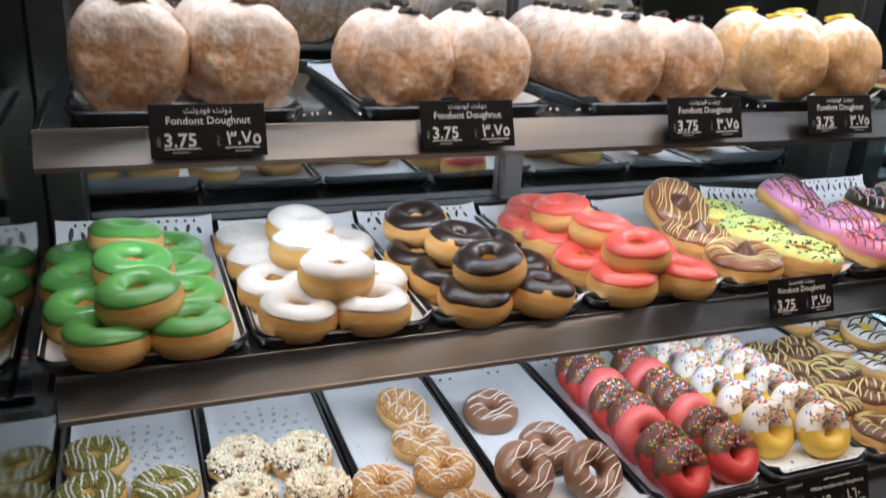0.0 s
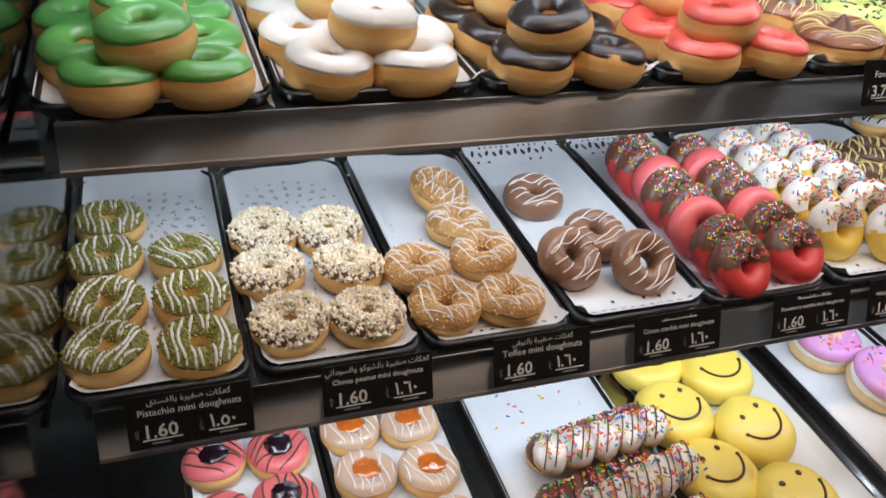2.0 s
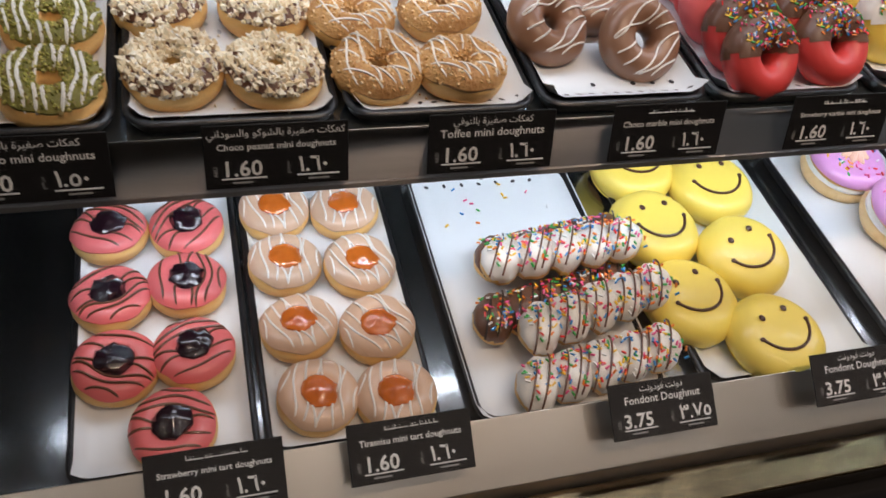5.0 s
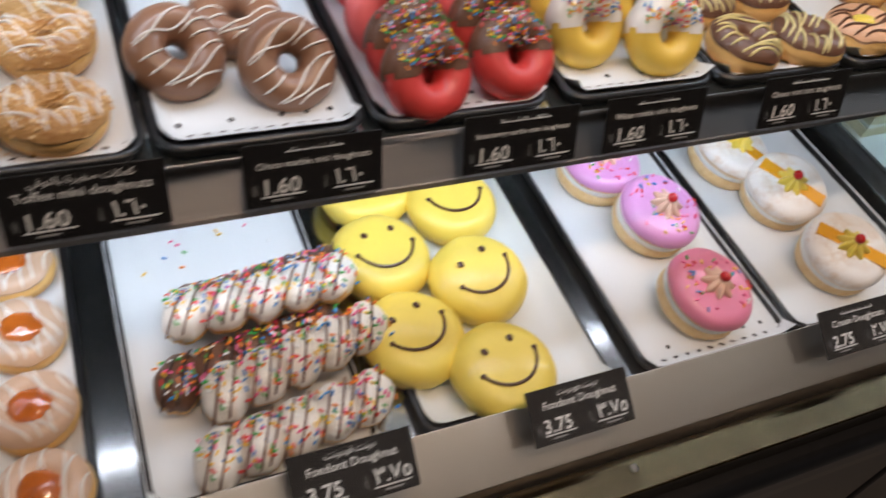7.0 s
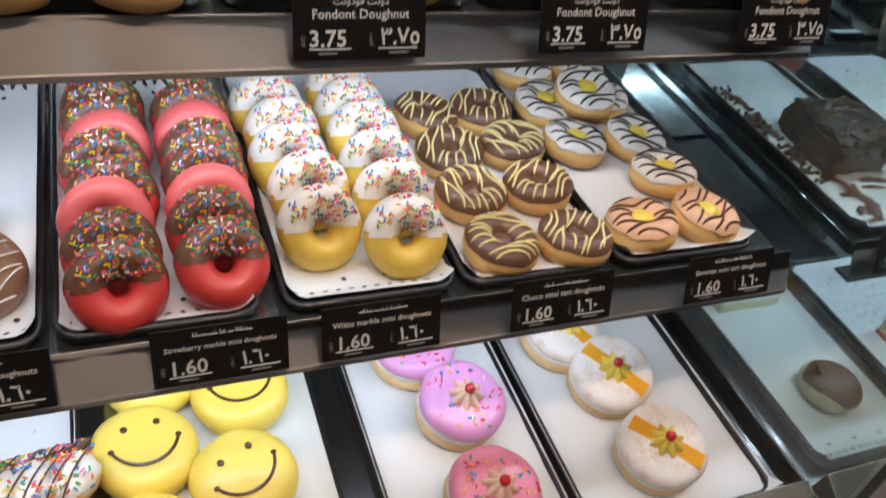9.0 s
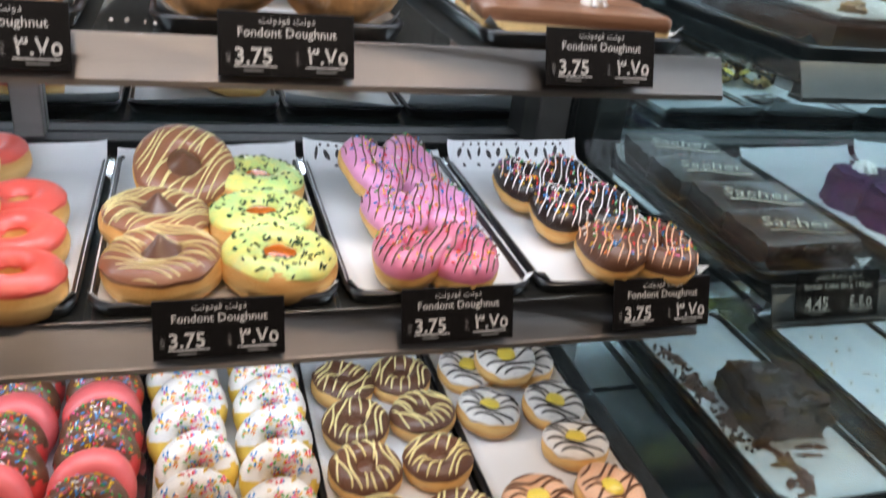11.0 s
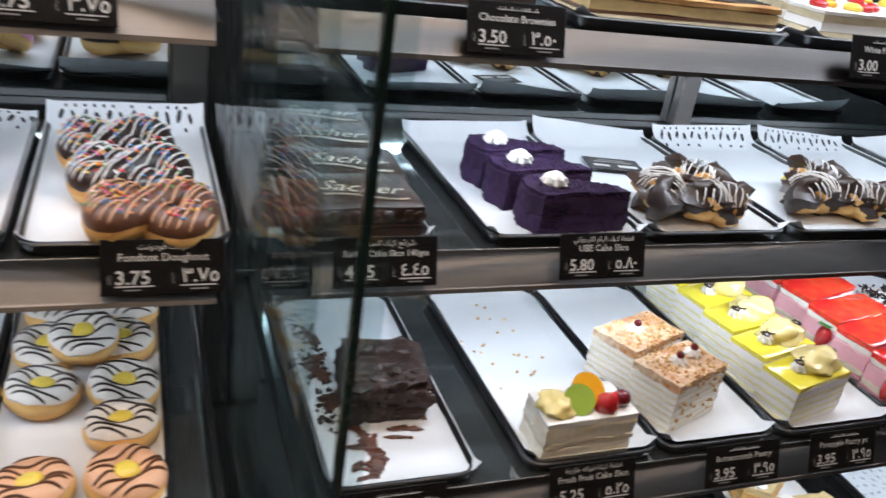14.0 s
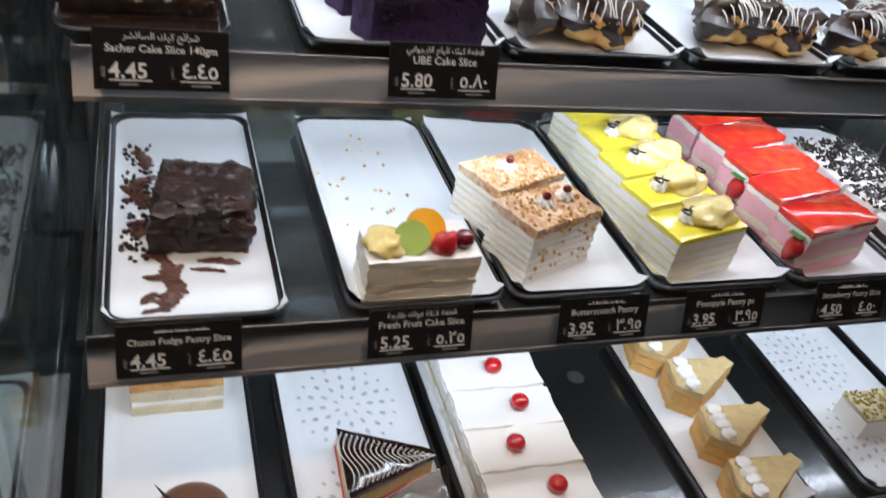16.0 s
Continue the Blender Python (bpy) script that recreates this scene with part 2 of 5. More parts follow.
LEMON = mat("lemon_lime_icing", (0.86, 0.76, 0.20), 0.32, 0, 0.1, 30, 0.1, 160, coat=0.1, tint=(0.40, 0.72, 0.28), spots=0.48)
BUTTER = icing("banana_yellow", (0.86, 0.58, 0.09), 0.34, 0.06)
BEIGE = icing("coffee_icing", (0.66, 0.44, 0.30), 0.2, 0.08)
PEACH = icing("peach_icing", (0.86, 0.5, 0.3), 0.3)
JAM = mat("apricot_jam", (0.72, 0.17, 0.02), 0.08, 0, 0.2, 60, 0.35, 120, coat=0.8)
BERRY = mat("blackberry_jam", (0.02, 0.006, 0.012), 0.1, 0, 0.2, 80, 0.4, 200, coat=0.8)
CUSTARD = mat("custard", (0.86, 0.66, 0.1), 0.3, 0, 0.06, 60, 0.1, 140)
CREAMY = mat("whipped_cream", (0.88, 0.86, 0.82), 0.45, 0, 0.03, 60, 0.15, 160, sss=0.05)
CHERRY = mat("glace_cherry", (0.6, 0.012, 0.014), 0.1, 0, 0.1, 60, coat=0.8)
CREAMSP = mat("cream_sponge", (0.84, 0.77, 0.60), 0.7, 0, 0.08, 70, 0.5, 420)
SPONGE = mat("yellow_sponge", (0.74, 0.56, 0.27), 0.75, 0, 0.14, 60, 0.6, 420)
PALE = mat("pale_sponge", (0.72, 0.62, 0.42), 0.75, 0, 0.14, 70, 0.6, 420)
PALEBUN = mat("pale_bun", (0.82, 0.60, 0.32), 0.6, 0, 0.12, 60, 0.3, 300, tint=(0.66, 0.38, 0.14), spots=0.42)
ORANGE = mat("orange_sponge", (0.76, 0.43, 0.13), 0.7, 0, 0.12, 60, 0.5, 380)
FRUITCREAM = mat("fruit_cream", (0.86, 0.82, 0.72), 0.5, 0, 0.1, 45, 0.5, 140, tint=(0.76, 0.60, 0.32), spots=0.40)
GLAZE = mat("mirror_glaze", (0.022, 0.009, 0.006), 0.1, 0, 0.2, 40, 0.1, 80, coat=0.8)
CHOCSP = mat("chocolate_sponge", (0.05, 0.024, 0.015), 0.7, 0, 0.25, 60, 0.7, 380)
FUDGE = mat("fudge_icing", (0.034, 0.014, 0.009), 0.42, 0, 0.3, 40, 0.9, 160)
GANACHE = mat("ganache", (0.042, 0.021, 0.013), 0.42, 0, 0.3, 30, 0.35, 110, coat=0.15)
BSCOTCH = mat("butterscotch_top", (0.86, 0.74, 0.55), 0.5, 0, 0.2, 48, 0.8, 260, tint=(0.46, 0.17, 0.035), spots=0.50)
LEMONSP = mat("lemon_sponge", (0.86, 0.81, 0.50), 0.6, 0, 0.1, 60, 0.4, 300)
UBE = mat("purple_crumb", (0.040, 0.010, 0.072), 0.8, 0, 0.3, 90, 0.8, 520)
TOFFEE = mat("toffee_crumb_coat", (0.6, 0.35, 0.13), 0.6, 0, 0.2, 60, 0.8, 380, tint=(0.34, 0.14, 0.035), spots=0.47)
PINEGEL = mat("pineapple_gel", (0.90, 0.78, 0.07), 0.12, 0, 0.08, 25, 0.15, 90, coat=0.6)
STRAWGEL = mat("strawberry_gel", (0.84, 0.03, 0.025), 0.1, 0, 0.1, 22, 0.2, 70, coat=0.7, tint=(0.9, 0.2, 0.05), spots=0.4)
PINKCREAM = mat("pink_cream", (0.88, 0.47, 0.55), 0.45, 0, 0.08, 30, 0.3, 160)
KIWI = mat("kiwi", (0.36, 0.5, 0.06), 0.2, 0, 0.1, 90, coat=0.5)
PEACHF = mat("peach_slice", (0.9, 0.42, 0.02), 0.2, 0, 0.08, 60, coat=0.5)
BERRYR = mat("strawberry_flesh", (0.66, 0.025, 0.03), 0.2, 0, 0.15, 160, 0.3, 500, coat=0.5)
LEAF = mat("strawberry_leaf", (0.06, 0.2, 0.03), 0.5, 0, 0.2, 80)
WALNUT = mat("walnut", (0.5, 0.27, 0.1), 0.6, 0, 0.2, 120, 0.8, 300)
PISTGREEN = mat("pistachio_coat", (0.24, 0.22, 0.045), 0.7, 0, 0.2, 90, 0.6, 300)
SPRINK = speckle("sprinkles", [(0.8, 0.03, 0.03), (0.9, 0.55, 0.02), (0.03, 0.25, 0.6), (0.05, 0.4, 0.08), (0.85, 0.85, 0.82), (0.9, 0.25, 0.03), (0.85, 0.12, 0.3)])
PEANUT = speckle("nut_crumbs", [(0.84, 0.74, 0.54), (0.88, 0.80, 0.62), (0.80, 0.67, 0.45), (0.88, 0.82, 0.68), (0.70, 0.54, 0.33)], 0.7)
PISTA = speckle("pistachio_crumbs", [(0.27, 0.26, 0.04), (0.36, 0.33, 0.07), (0.15, 0.15, 0.02), (0.50, 0.44, 0.13), (0.20, 0.14, 0.04)], 0.7)
TOFCR = speckle("toffee_crumbs", [(0.62, 0.36, 0.13), (0.72, 0.46, 0.2), (0.5, 0.26, 0.08), (0.8, 0.6, 0.35)], 0.6)
HERB = speckle("green_flecks", [(0.02, 0.06, 0.02), (0.03, 0.1, 0.03), (0.015, 0.03, 0.012)], 0.6)
SMEAR = mat("chocolate_smear", (0.13, 0.045, 0.02), 0.4, 0, 0.3, 60, 0.5, 300)


# ---- shapes ----
class Shape:
    def __init__(self):
        self.v, self.f = [], []

    def add(self, v, f, m=None):
        n = len(self.v)
        self.v += [tuple(m @ Vector(p)) for p in v] if m else [tuple(p) for p in v]
        self.f += [tuple(i + n for i in q) for q in f]
        return self

    def box(self, x0, x1, y0, y1, z0, z1, m=None):
        v = [(x, y, z) for x in (x0, x1) for y in (y0, y1) for z in (z0, z1)]
        return self.add(v, [(0, 1, 3, 2), (4, 6, 7, 5), (0, 4, 5, 1), (2, 3, 7, 6), (0, 2, 6, 4), (1, 5, 7, 3)], m)

    def rings(self, loops, cap=(True, True), m=None):
        """Joins loops of equal length; closes the ends."""
        n = len(loops[0])
        v = [p for lp in loops for p in lp]
        f = [(i * n + j, i * n + (j + 1) % n, (i + 1) * n + (j + 1) % n, (i + 1) * n + j) for i in range(len(loops) - 1) for j in range(n)]
        if cap[0]:
            f.append(tuple(reversed(range(n))))
        if cap[1]:
            f.append(tuple(range((len(loops) - 1) * n, len(loops) * n)))
        return self.add(v, f, m)

    def revolve(self, prof, n=28, m=None, wob=0.0, seed=0.0):
        loops = []
        for r, z in prof:
            lp = []
            for j in range(n):
                a = 2 * math.pi * j / n
                k = 1 + wob * noise.noise((math.cos(a) * 1.4 + seed, math.sin(a) * 1.4, z * 30))
                lp.append((r * k * math.cos(a), r * k * math.sin(a), z))
            loops.append(lp)
        return self.rings(loops, (True, True), m)

    def tube(self, pts, rad, n=6, m=None, taper=False):
        pts = [Vector(p) for p in pts]
        loops = []
        for i, p in enumerate(pts):
            d = (pts[min(i + 1, len(pts) - 1)] - pts[max(i - 1, 0)]).normalized()
            a = d.cross(Vector((0, 0, 1)) if abs(d.z) < 0.9 else Vector((1, 0, 0))).normalized()
            b = d.cross(a)
            r = rad * (0.45 if taper and i in (0, len(pts) - 1) else 1)
            loops.append([tuple(p + a * r * math.cos(2 * math.pi * j / n) + b * r * math.sin(2 * math.pi * j / n)) for j in range(n)])
        return self.rings(loops, (True, True), m)

    def prism(self, poly, z0, z1, m=None):
        return self.rings([[(x, y, z0) for x, y in poly], [(x, y, z1) for x, y in poly]], (True, True), m)

    def blob(self, c, s, nu=12, nv=8, m=None, wob=0.0, seed=0.0):
        loops = []
        for i in range(1, nv):
            t = math.pi * i / nv
            lp = []
            for j in range(nu):
                a = 2 * math.pi * j / nu
                d = Vector((math.sin(t) * math.cos(a), math.sin(t) * math.sin(a), -math.cos(t)))
                k = 1 + wob * noise.noise(d * 1.7 + Vector((seed, seed * 0.7, 0)))
                lp.append((c[0] + s[0] * d.x * k, c[1] + s[1] * d.y * k, c[2] + s[2] * d.z * k))
            loops.append(lp)
        return self.rings(loops, (True, True), m)

    def grid(self, nx, ny, fn, keep=None):
        n = len(self.v)
        pts = [fn(i / nx, j / ny) for j in range(ny + 1) for i in range(nx + 1)]
        f = [(j * (nx + 1) + i, j * (nx + 1) + i + 1, (j + 1) * (nx + 1) + i + 1, (j + 1) * (nx + 1) + i) for j in range(ny) for i in range(nx)]
        return self.add(pts, f if keep is None else [q for q in f if keep(sum((Vector(pts[k]) for k in q), Vector()) / 4)])

    def rough(self, amp, scale, seed=0.0):
        out = []
        for p in self.v:
            q = Vector(p) * scale + Vector((seed, 0, seed * 2))
            out.append(tuple(Vector(p) + amp * Vector((noise.noise(q), noise.noise(q + Vector((9, 0, 0))), noise.noise(q + Vector((0, 9, 0)))))))
        self.v = out
        return self

    def bits(self, n, place, size, rng, rod=False):
        """Loose crumbs or rods scattered by place(rng), which gives a point and the way up."""
        for _ in range(n):
            got = place(rng)
            if not got:
                continue
            p, up = got
            turn = Vector(up).to_track_quat("Z", "Y").to_matrix().to_4x4() @ pose(0, 0, 0, rng.uniform(-25, 25), rng.uniform(-25, 25), rng.uniform(0, 360))
            m = Matrix.Translation(p) @ turn
            if rod:
                r, h = size * 0.17, size / 2
                self.box(-h, h, -r, r, -r * 0.6, r * 1.4, m)
            else:
                a, b, c = (size * rng.uniform(0.5, 1.1) for _ in range(3))
                self.add([(a, 0, 0), (-a, 0, 0), (0, b, 0), (0, -b, 0), (0, 0, c), (0, 0, -c)], [(0, 2, 4), (2, 1, 4), (1, 3, 4), (3, 0, 4), (2, 0, 5), (1, 2, 5), (3, 1, 5), (0, 3, 5)], m)
        return self

    def mesh(self, name, material, smooth=True):
        me = bpy.data.meshes.new(name)
        me.from_pydata(self.v, [], self.f)
        me.materials.append(material)
        me.update()
        bm = bmesh.new()
        bm.from_mesh(me)
        bmesh.ops.recalc_face_normals(bm, faces=bm.faces)
        bm.to_mesh(me)
        bm.free()
        if smooth:
            me.polygons.foreach_set("use_smooth", [True] * len(me.polygons))
            me.set_sharp_from_angle(angle=radians(48))
        return me


def part(name, shape, material, parent=None, label="", bevel=0.0, smooth=True, kind=""):
    ob = new(name, shape.mesh(name, material, smooth))
    if parent is not None:
        ob.parent = parent
    if bevel:
        md = ob.modifiers.new("edge", "BEVEL")
        md.width, md.segments, md.limit_method = bevel, 2, "ANGLE"
    if label or kind:
        tagged(ob, label=label, kind=kind)
    return ob


def thing(name, label, category, m=None, group="", kind=""):
    ob = new(name)
    ob.empty_display_size = 0.02
    if m is not None:
        ob.matrix_world = m
    return tagged(ob, label, category, group, kind)


def B(*a):
    return Shape().box(*a)


# ---- the shop around ----
def setting(name, shape, material):
    return tagged(part(name, shape, material), kind="structure", label=name.replace("_", " "))


setting("floor", B(-2.6, 5.2, -3.4, 1.9, -0.1, 0.0), FLOOR)
setting("ceiling", B(-2.6, 5.2, -3.4, 1.9, 2.8, 2.9), CEIL)
setting("wall_front", B(-2.6, 5.2, -3.5, -3.4, 0.0, 2.8), WALL)
setting("wall_back", B(-2.6, 5.2, 1.9, 2.0, 0.0, 2.8), DARKWALL)
setting("wall_west", B(-2.7, -2.6, -3.5, 2.0, 0.0, 2.8), WALL)
setting("wall_east", B(5.2, 5.3, -3.5, 2.0, 0.0, 2.8), WALL)

# ---- the two display cases ----
LIPS = {1: (0.046, 1.391, 1.356), 2: (-0.007, 1.183, 1.143), 3: (-0.113, 0.979, 0.936)}
SHELFZ = {1: 1.388, 2: 1.180, 3: 0.972, 0: 0.735}
BACK = 0.42


def display_case(x0, x1, label, last=False):
    c = thing("display_case", label, "display case", group="bakery display cases", kind="structure")
    mid = (x0 + x1) / 2
    part("base_cabinet", B(x0, x1, -0.27, BACK + 0.06, 0.12, 0.69), BLACK, c, bevel=0.004)
    part("plinth", B(x0 + 0.03, x1 - 0.03, -0.22, BACK, 0.0, 0.12), BLACK, c)
    part("front_board", B(x0, x1, -0.335, -0.272, 0.1, 0.60), BLACK, c, bevel=0.004)
    part("bumper", B(x0, x1, -0.352, -0.272, 0.640, 0.690), BLACK, c, bevel=0.014)
    part("trim_band", B(x0, x1, -0.345, -0.272, 0.602, 0.638), WOODY, c, bevel=0.003)
    part("deck", B(x0, x1, -0.262, BACK, 0.692, SHELFZ[0]), DECK, c, bevel=0.002)
    lip = Shape().rings([[(x, -0.236, 0.738), (x, -0.242, 0.772), (x, -0.292, 0.742), (x, -0.292, 0.694), (x, -0.264, 0.694), (x, -0.264, 0.737)] for x in (x0, x1)])
    part("deck_front", lip, PLATE, c, bevel=0.001)
    part("glass_rail", B(x0, x1, -0.33, -0.294, 0.692, 0.722), BRONZE, c, bevel=0.002)
    part("canopy", B(x0 - 0.004, x1 + 0.004, -0.02, BACK + 0.06, 1.765, 1.86), FRAME, c, bevel=0.006)
    part("light_strip", B(x0 + 0.04, x1 - 0.04, 0.04, 0.12, 1.742, 1.764), LEDM, c)
    part("back_frame", B(x0, x1, BACK + 0.012, BACK + 0.06, 0.69, 1.765), FRAME, c)
    for a, b in ((x0 + 0.05, mid - 0.012), (mid + 0.012, x1 - 0.05)):
        part("rear_door", B(a, b, BACK + 0.002, BACK + 0.010, 0.74, 1.76), MIRROR, c, "dark reflecting rear sliding glass door")
    for z0, z1 in ((1.152, 1.188), (0.955, 0.98)):
        part("rear_rail", B(x0 + 0.05, x1 - 0.05, BACK - 0.03, BACK + 0.001, z0, z1), BLACK, c, bevel=0.002)
    part("mullion", B(mid - 0.016, mid + 0.016, BACK - 0.018, BACK + 0.001, 0.74, 1.76), STEEL, c, bevel=0.002)
    for a, b in ((x0 + 0.006, x0 + 0.05), (x1 - 0.05, x1 - 0.006)):
        part("rear_post", B(a, b, BACK - 0.05, BACK + 0.011, 0.74, 1.764), POST, c, bevel=0.003)
    for k, (y, zt, zb) in LIPS.items():
        back = {1: 0.36, 2: 0.36, 3: 0.32}[k]
        sh = part("shelf", B(x0 + 0.034, x1 - 0.034, y + 0.0095, back, zt - 0.022, SHELFZ[k]), SHELF, c, bevel=0.001)
        lp = Shape().rings([[(x, y + 0.0085, zt - 0.0005), (x, y + 0.0075, zt - 0.001), (x, y - 0.008, zb + 0.006), (x, y - 0.0095, zb + 0.005), (x, y - 0.0095, zb), (x, y + 0.012, zb), (x, y + 0.012, zb + 0.003), (x, y - 0.006, zb + 0.005)] for x in (x0 + 0.03, x1 - 0.028)])
        part("lip", lp, STEEL, sh, "brushed stainless steel shelf lip", bevel=0.0006)
        for xs in (x0 + 0.02, x1 - 0.026):
            part("bracket", B(xs, xs + 0.006, y + 0.03, BACK - 0.05, zb + 0.012, zt - 0.024), FRAME, sh)
        part("led_strip", B(x0 + 0.04, x1 - (0.18 if k > 1 and not last else 0.04), y + 0.02, y + 0.046, zt - 0.034, zt - 0.023), LEDM, sh)
    return c


case_a = display_case(0.0, 1.318, "glass bakery display case full of doughnuts")
case_b = display_case(1.345, 2.75, "glass bakery display case with cake slices", True)


def pane(name, shape, material, parent, label):
    ob = part(name, shape, material, parent, label)
    ob.visible_shadow = False
    return ob


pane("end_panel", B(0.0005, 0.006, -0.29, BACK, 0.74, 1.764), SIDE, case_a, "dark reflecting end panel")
pane("end_glass", B(1.3100, 1.3155, -0.285, BACK - 0.001, 0.74, 1.764), PARTITION, case_a, "clear end glass with misty condensation")
pane("end_glass", B(1.3475, 1.353, -0.285, BACK - 0.001, 0.74, 1.764), PARTITION, case_b, "clear end glass")
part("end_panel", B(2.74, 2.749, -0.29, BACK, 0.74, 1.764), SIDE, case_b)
part("glass_edge", B(1.334, 1.3395, -0.290, -0.282, 0.735, 1.764), EDGE, case_b, "dark green polished glass edge", bevel=0.001)
pane("front_glass", B(0.002, 1.326, -0.318, -0.313, 0.718, 1.764), CLEAR, case_a, "clear front glass")
pane("front_glass", B(1.348, 2.748, -0.318, -0.313, 0.718, 1.764), CLEAR, case_b, "clear front glass")
pane("top_glass", B(0.002, 1.326, -0.318, -0.022, 1.7655, 1.7705), CLEAR, case_a, "clear top glass")
pane("top_glass", B(1.348, 2.748, -0.318, -0.022, 1.7655, 1.7705), CLEAR, case_b, "clear top glass")
for x in (0.11, 0.49, 0.83, 1.19):
    part("bolt", Shape().revolve([(0.0, 0.0), (0.004, 0.0), (0.0042, 0.0012), (0.003, 0.0022), (0.0005, 0.0024)], 12, pose(x, -0.308, 0.7222)), STEEL, case_a)

# ---- trays and paper ----
def rrect(x0, x1, y0, y1, r, n=4):
    out = []
    for cx, cy, a0 in ((x1 - r, y1 - r, 0), (x0 + r, y1 - r, 90), (x0 + r, y0 + r, 180), (x1 - r, y0 + r, 270)):
        out += [(cx + r * math.cos(radians(a0 + 90 * i / n)), cy + r * math.sin(radians(a0 + 90 * i / n))) for i in range(n + 1)]
    return out


def tray(x0, x1, y0, y1, z, lift=0.012, lace="back", paper=True, over=0.0, seed=0, label="black plastic tray lined with white paper"):
    """A black tray, and a sheet of paper in it that curls up at its ends."""
    t = thing("serving_tray", label, "tray", pose(x0, y0, z), group="trays in the display cases")
    w, d = x1 - x0, y1 - y0
    loops = []
    for inset, h in ((0.007, 0.0), (0.003, 0.006), (0.0, 0.0125), (0.0012, 0.0142), (0.004, 0.0146), (0.0062, 0.013), (0.0095, 0.0035), (0.0125, 0.0022)):
        loops.append([(x, y, h) for x, y in rrect(inset, w - inset, inset, d - inset, 0.02 - inset * 0.6)])
    part("tray", Shape().rings(loops), TRAY, t)
    if not paper:
        return t
    p = thing("tray_paper", "white lace-edged paper sheet lying in a black tray", "paper", pose(x0, y0, z), group="paper sheets in the trays")
    rng = random.Random(seed)
    e = 0.006 - over
    tip = [rng.uniform(0.6, 1.3) for _ in range(4)]

    def at(u, v):
        x, y = e + (w - 2 * e) * u, e + 0.002 + (d - 2 * e + 0.004) * v
        side = max(0, abs(u - 0.5) - 0.42) / 0.08
        end = max(0, v - 0.90) / 0.10
        front = max(0, 0.05 - v) / 0.05
        h = 0.0036 + 0.0115 * side ** 1.5 * (1 - 0.8 * min(1.0, end * 1.5)) + lift * end ** 1.3 * (tip[0] + (tip[1] - tip[0]) * u) + 0.010 * front * (0.5 + 0.5 * tip[2])
        h += 0.0006 * noise.noise((x * 40, y * 40, seed)) + 0.0010 * max(0.0, noise.noise((x * 13, y * 9, seed + 5))) + 0.0005
        return (x, y - 0.35 * lift * end ** 2, h)
    part("sheet", Shape().grid(22, 40, at), PAPER, p)
    if lace:
        s = Shape()
        spots = []
        if lace in ("back", "both"):
            spots += [(0.09 + 0.82 * i / 11, 0.962 - 0.007 * (i % 2), rng.uniform(0.0045, 0.0078), rng.uniform(0.0020, 0.0032), 1.571 + (0.38 if i % 2 else -0.3) + rng.uniform(-0.15, 0.15)) for i in range(12)]
            spots += [(0.12 + 0.76 * i / 13, 0.987, 0.0020, 0.0016) for i in range(14) if rng.random() < 0.75]
            spots += [(0.12 + 0.76 * i / 7, 0.918, 0.0030, 0.0020) for i in range(8) if rng.random() < 0.7]
        if lace in ("front", "both"):
            spots += [(0.06 + 0.88 * i / 11, 0.028, 0.0022, 0.0034) for i in range(12)]
            spots += [(0.1 + 0.8 * i / 6, 0.075, 0.0026, 0.0026) for i in range(7) if rng.random() < 0.6]
        if lace == "doily":
            for cv in (0.27, 0.74):
                for q, n, la, lb in ((0.010, 7, 0.0032, 0.0016), (0.021, 12, 0.0044, 0.0022), (0.032, 16, 0.0040, 0.0026), (0.042, 20, 0.0026, 0.0020)):
                    spots += [(0.5 + q * math.cos(6.2832 * k / n) / w * 1.45, cv + q * math.sin(6.2832 * k / n) / d * 1.45, la * 1.1, lb * 1.15, 6.2832 * k / n) for k in range(n)]
        for u, v, a, b, *way in spots:
            q = way[0] if way else rng.uniform(0, 3.14)
            ring = []
            for k in range(7):
                c, n_ = math.cos(6.283 * k / 7), math.sin(6.283 * k / 7)
                dx, dy = (a * c * math.cos(q) - b * n_ * math.sin(q)), (b * n_ * math.cos(q) + a * c * math.sin(q))
                px, py, pz = at(min(1, max(0, u + dx / w)), min(1, max(0, v + dy / d)))
                ring.append((px, py - 0.0004, pz + 0.0006))
            s.add(ring, [tuple(range(7))])
        part("lace_holes", s, GREYLACE if lace == "doily" else HOLE, p, "cut-out lace pattern", kind="stuff")
    return t


GREYLACE = mat("lace_shadow", (0.44, 0.50, 0.56), 0.6)

# ---- price tags ----
TEXTS = {}


def text_mesh(s, size, material, align="CENTER", bold=0.0, slant=0.0):
    key = (s, size, material.name, align)
    if key not in TEXTS:
        cu = bpy.data.curves.new("lettering", "FONT")
        cu.body, cu.size, cu.align_x, cu.offset, cu.resolution_u, cu.shear = s, size, align, bold, 2, slant
        ob = new("lettering", cu)
        me = bpy.data.meshes.new_from_object(ob.evaluated_get(bpy.context.evaluated_depsgraph_get()))
        me.materials.clear()
        me.materials.append(material)
        bpy.data.objects.remove(ob)
        TEXTS[key] = me
    return TEXTS[key]


ARABIC = {"Fondont Doughnut": "دونت فودونت", "Pistachio mini doughnuts": "كعكات صغيرة بالفستق", "Choco peanut mini doughnuts": "كعكات صغيرة بالشوكو والسوداني",
          "Toffee mini doughnuts": "كعكات صغيرة بالتوفي", "Sacher Cake Slice 140gm": "شرائح كيك الساتشر", "UBE Cake Slice": "قطعة كيك اليام الارجواني", "Fresh Fruit Cake Slice": "قطعة كيكة فواكه طازجة"}
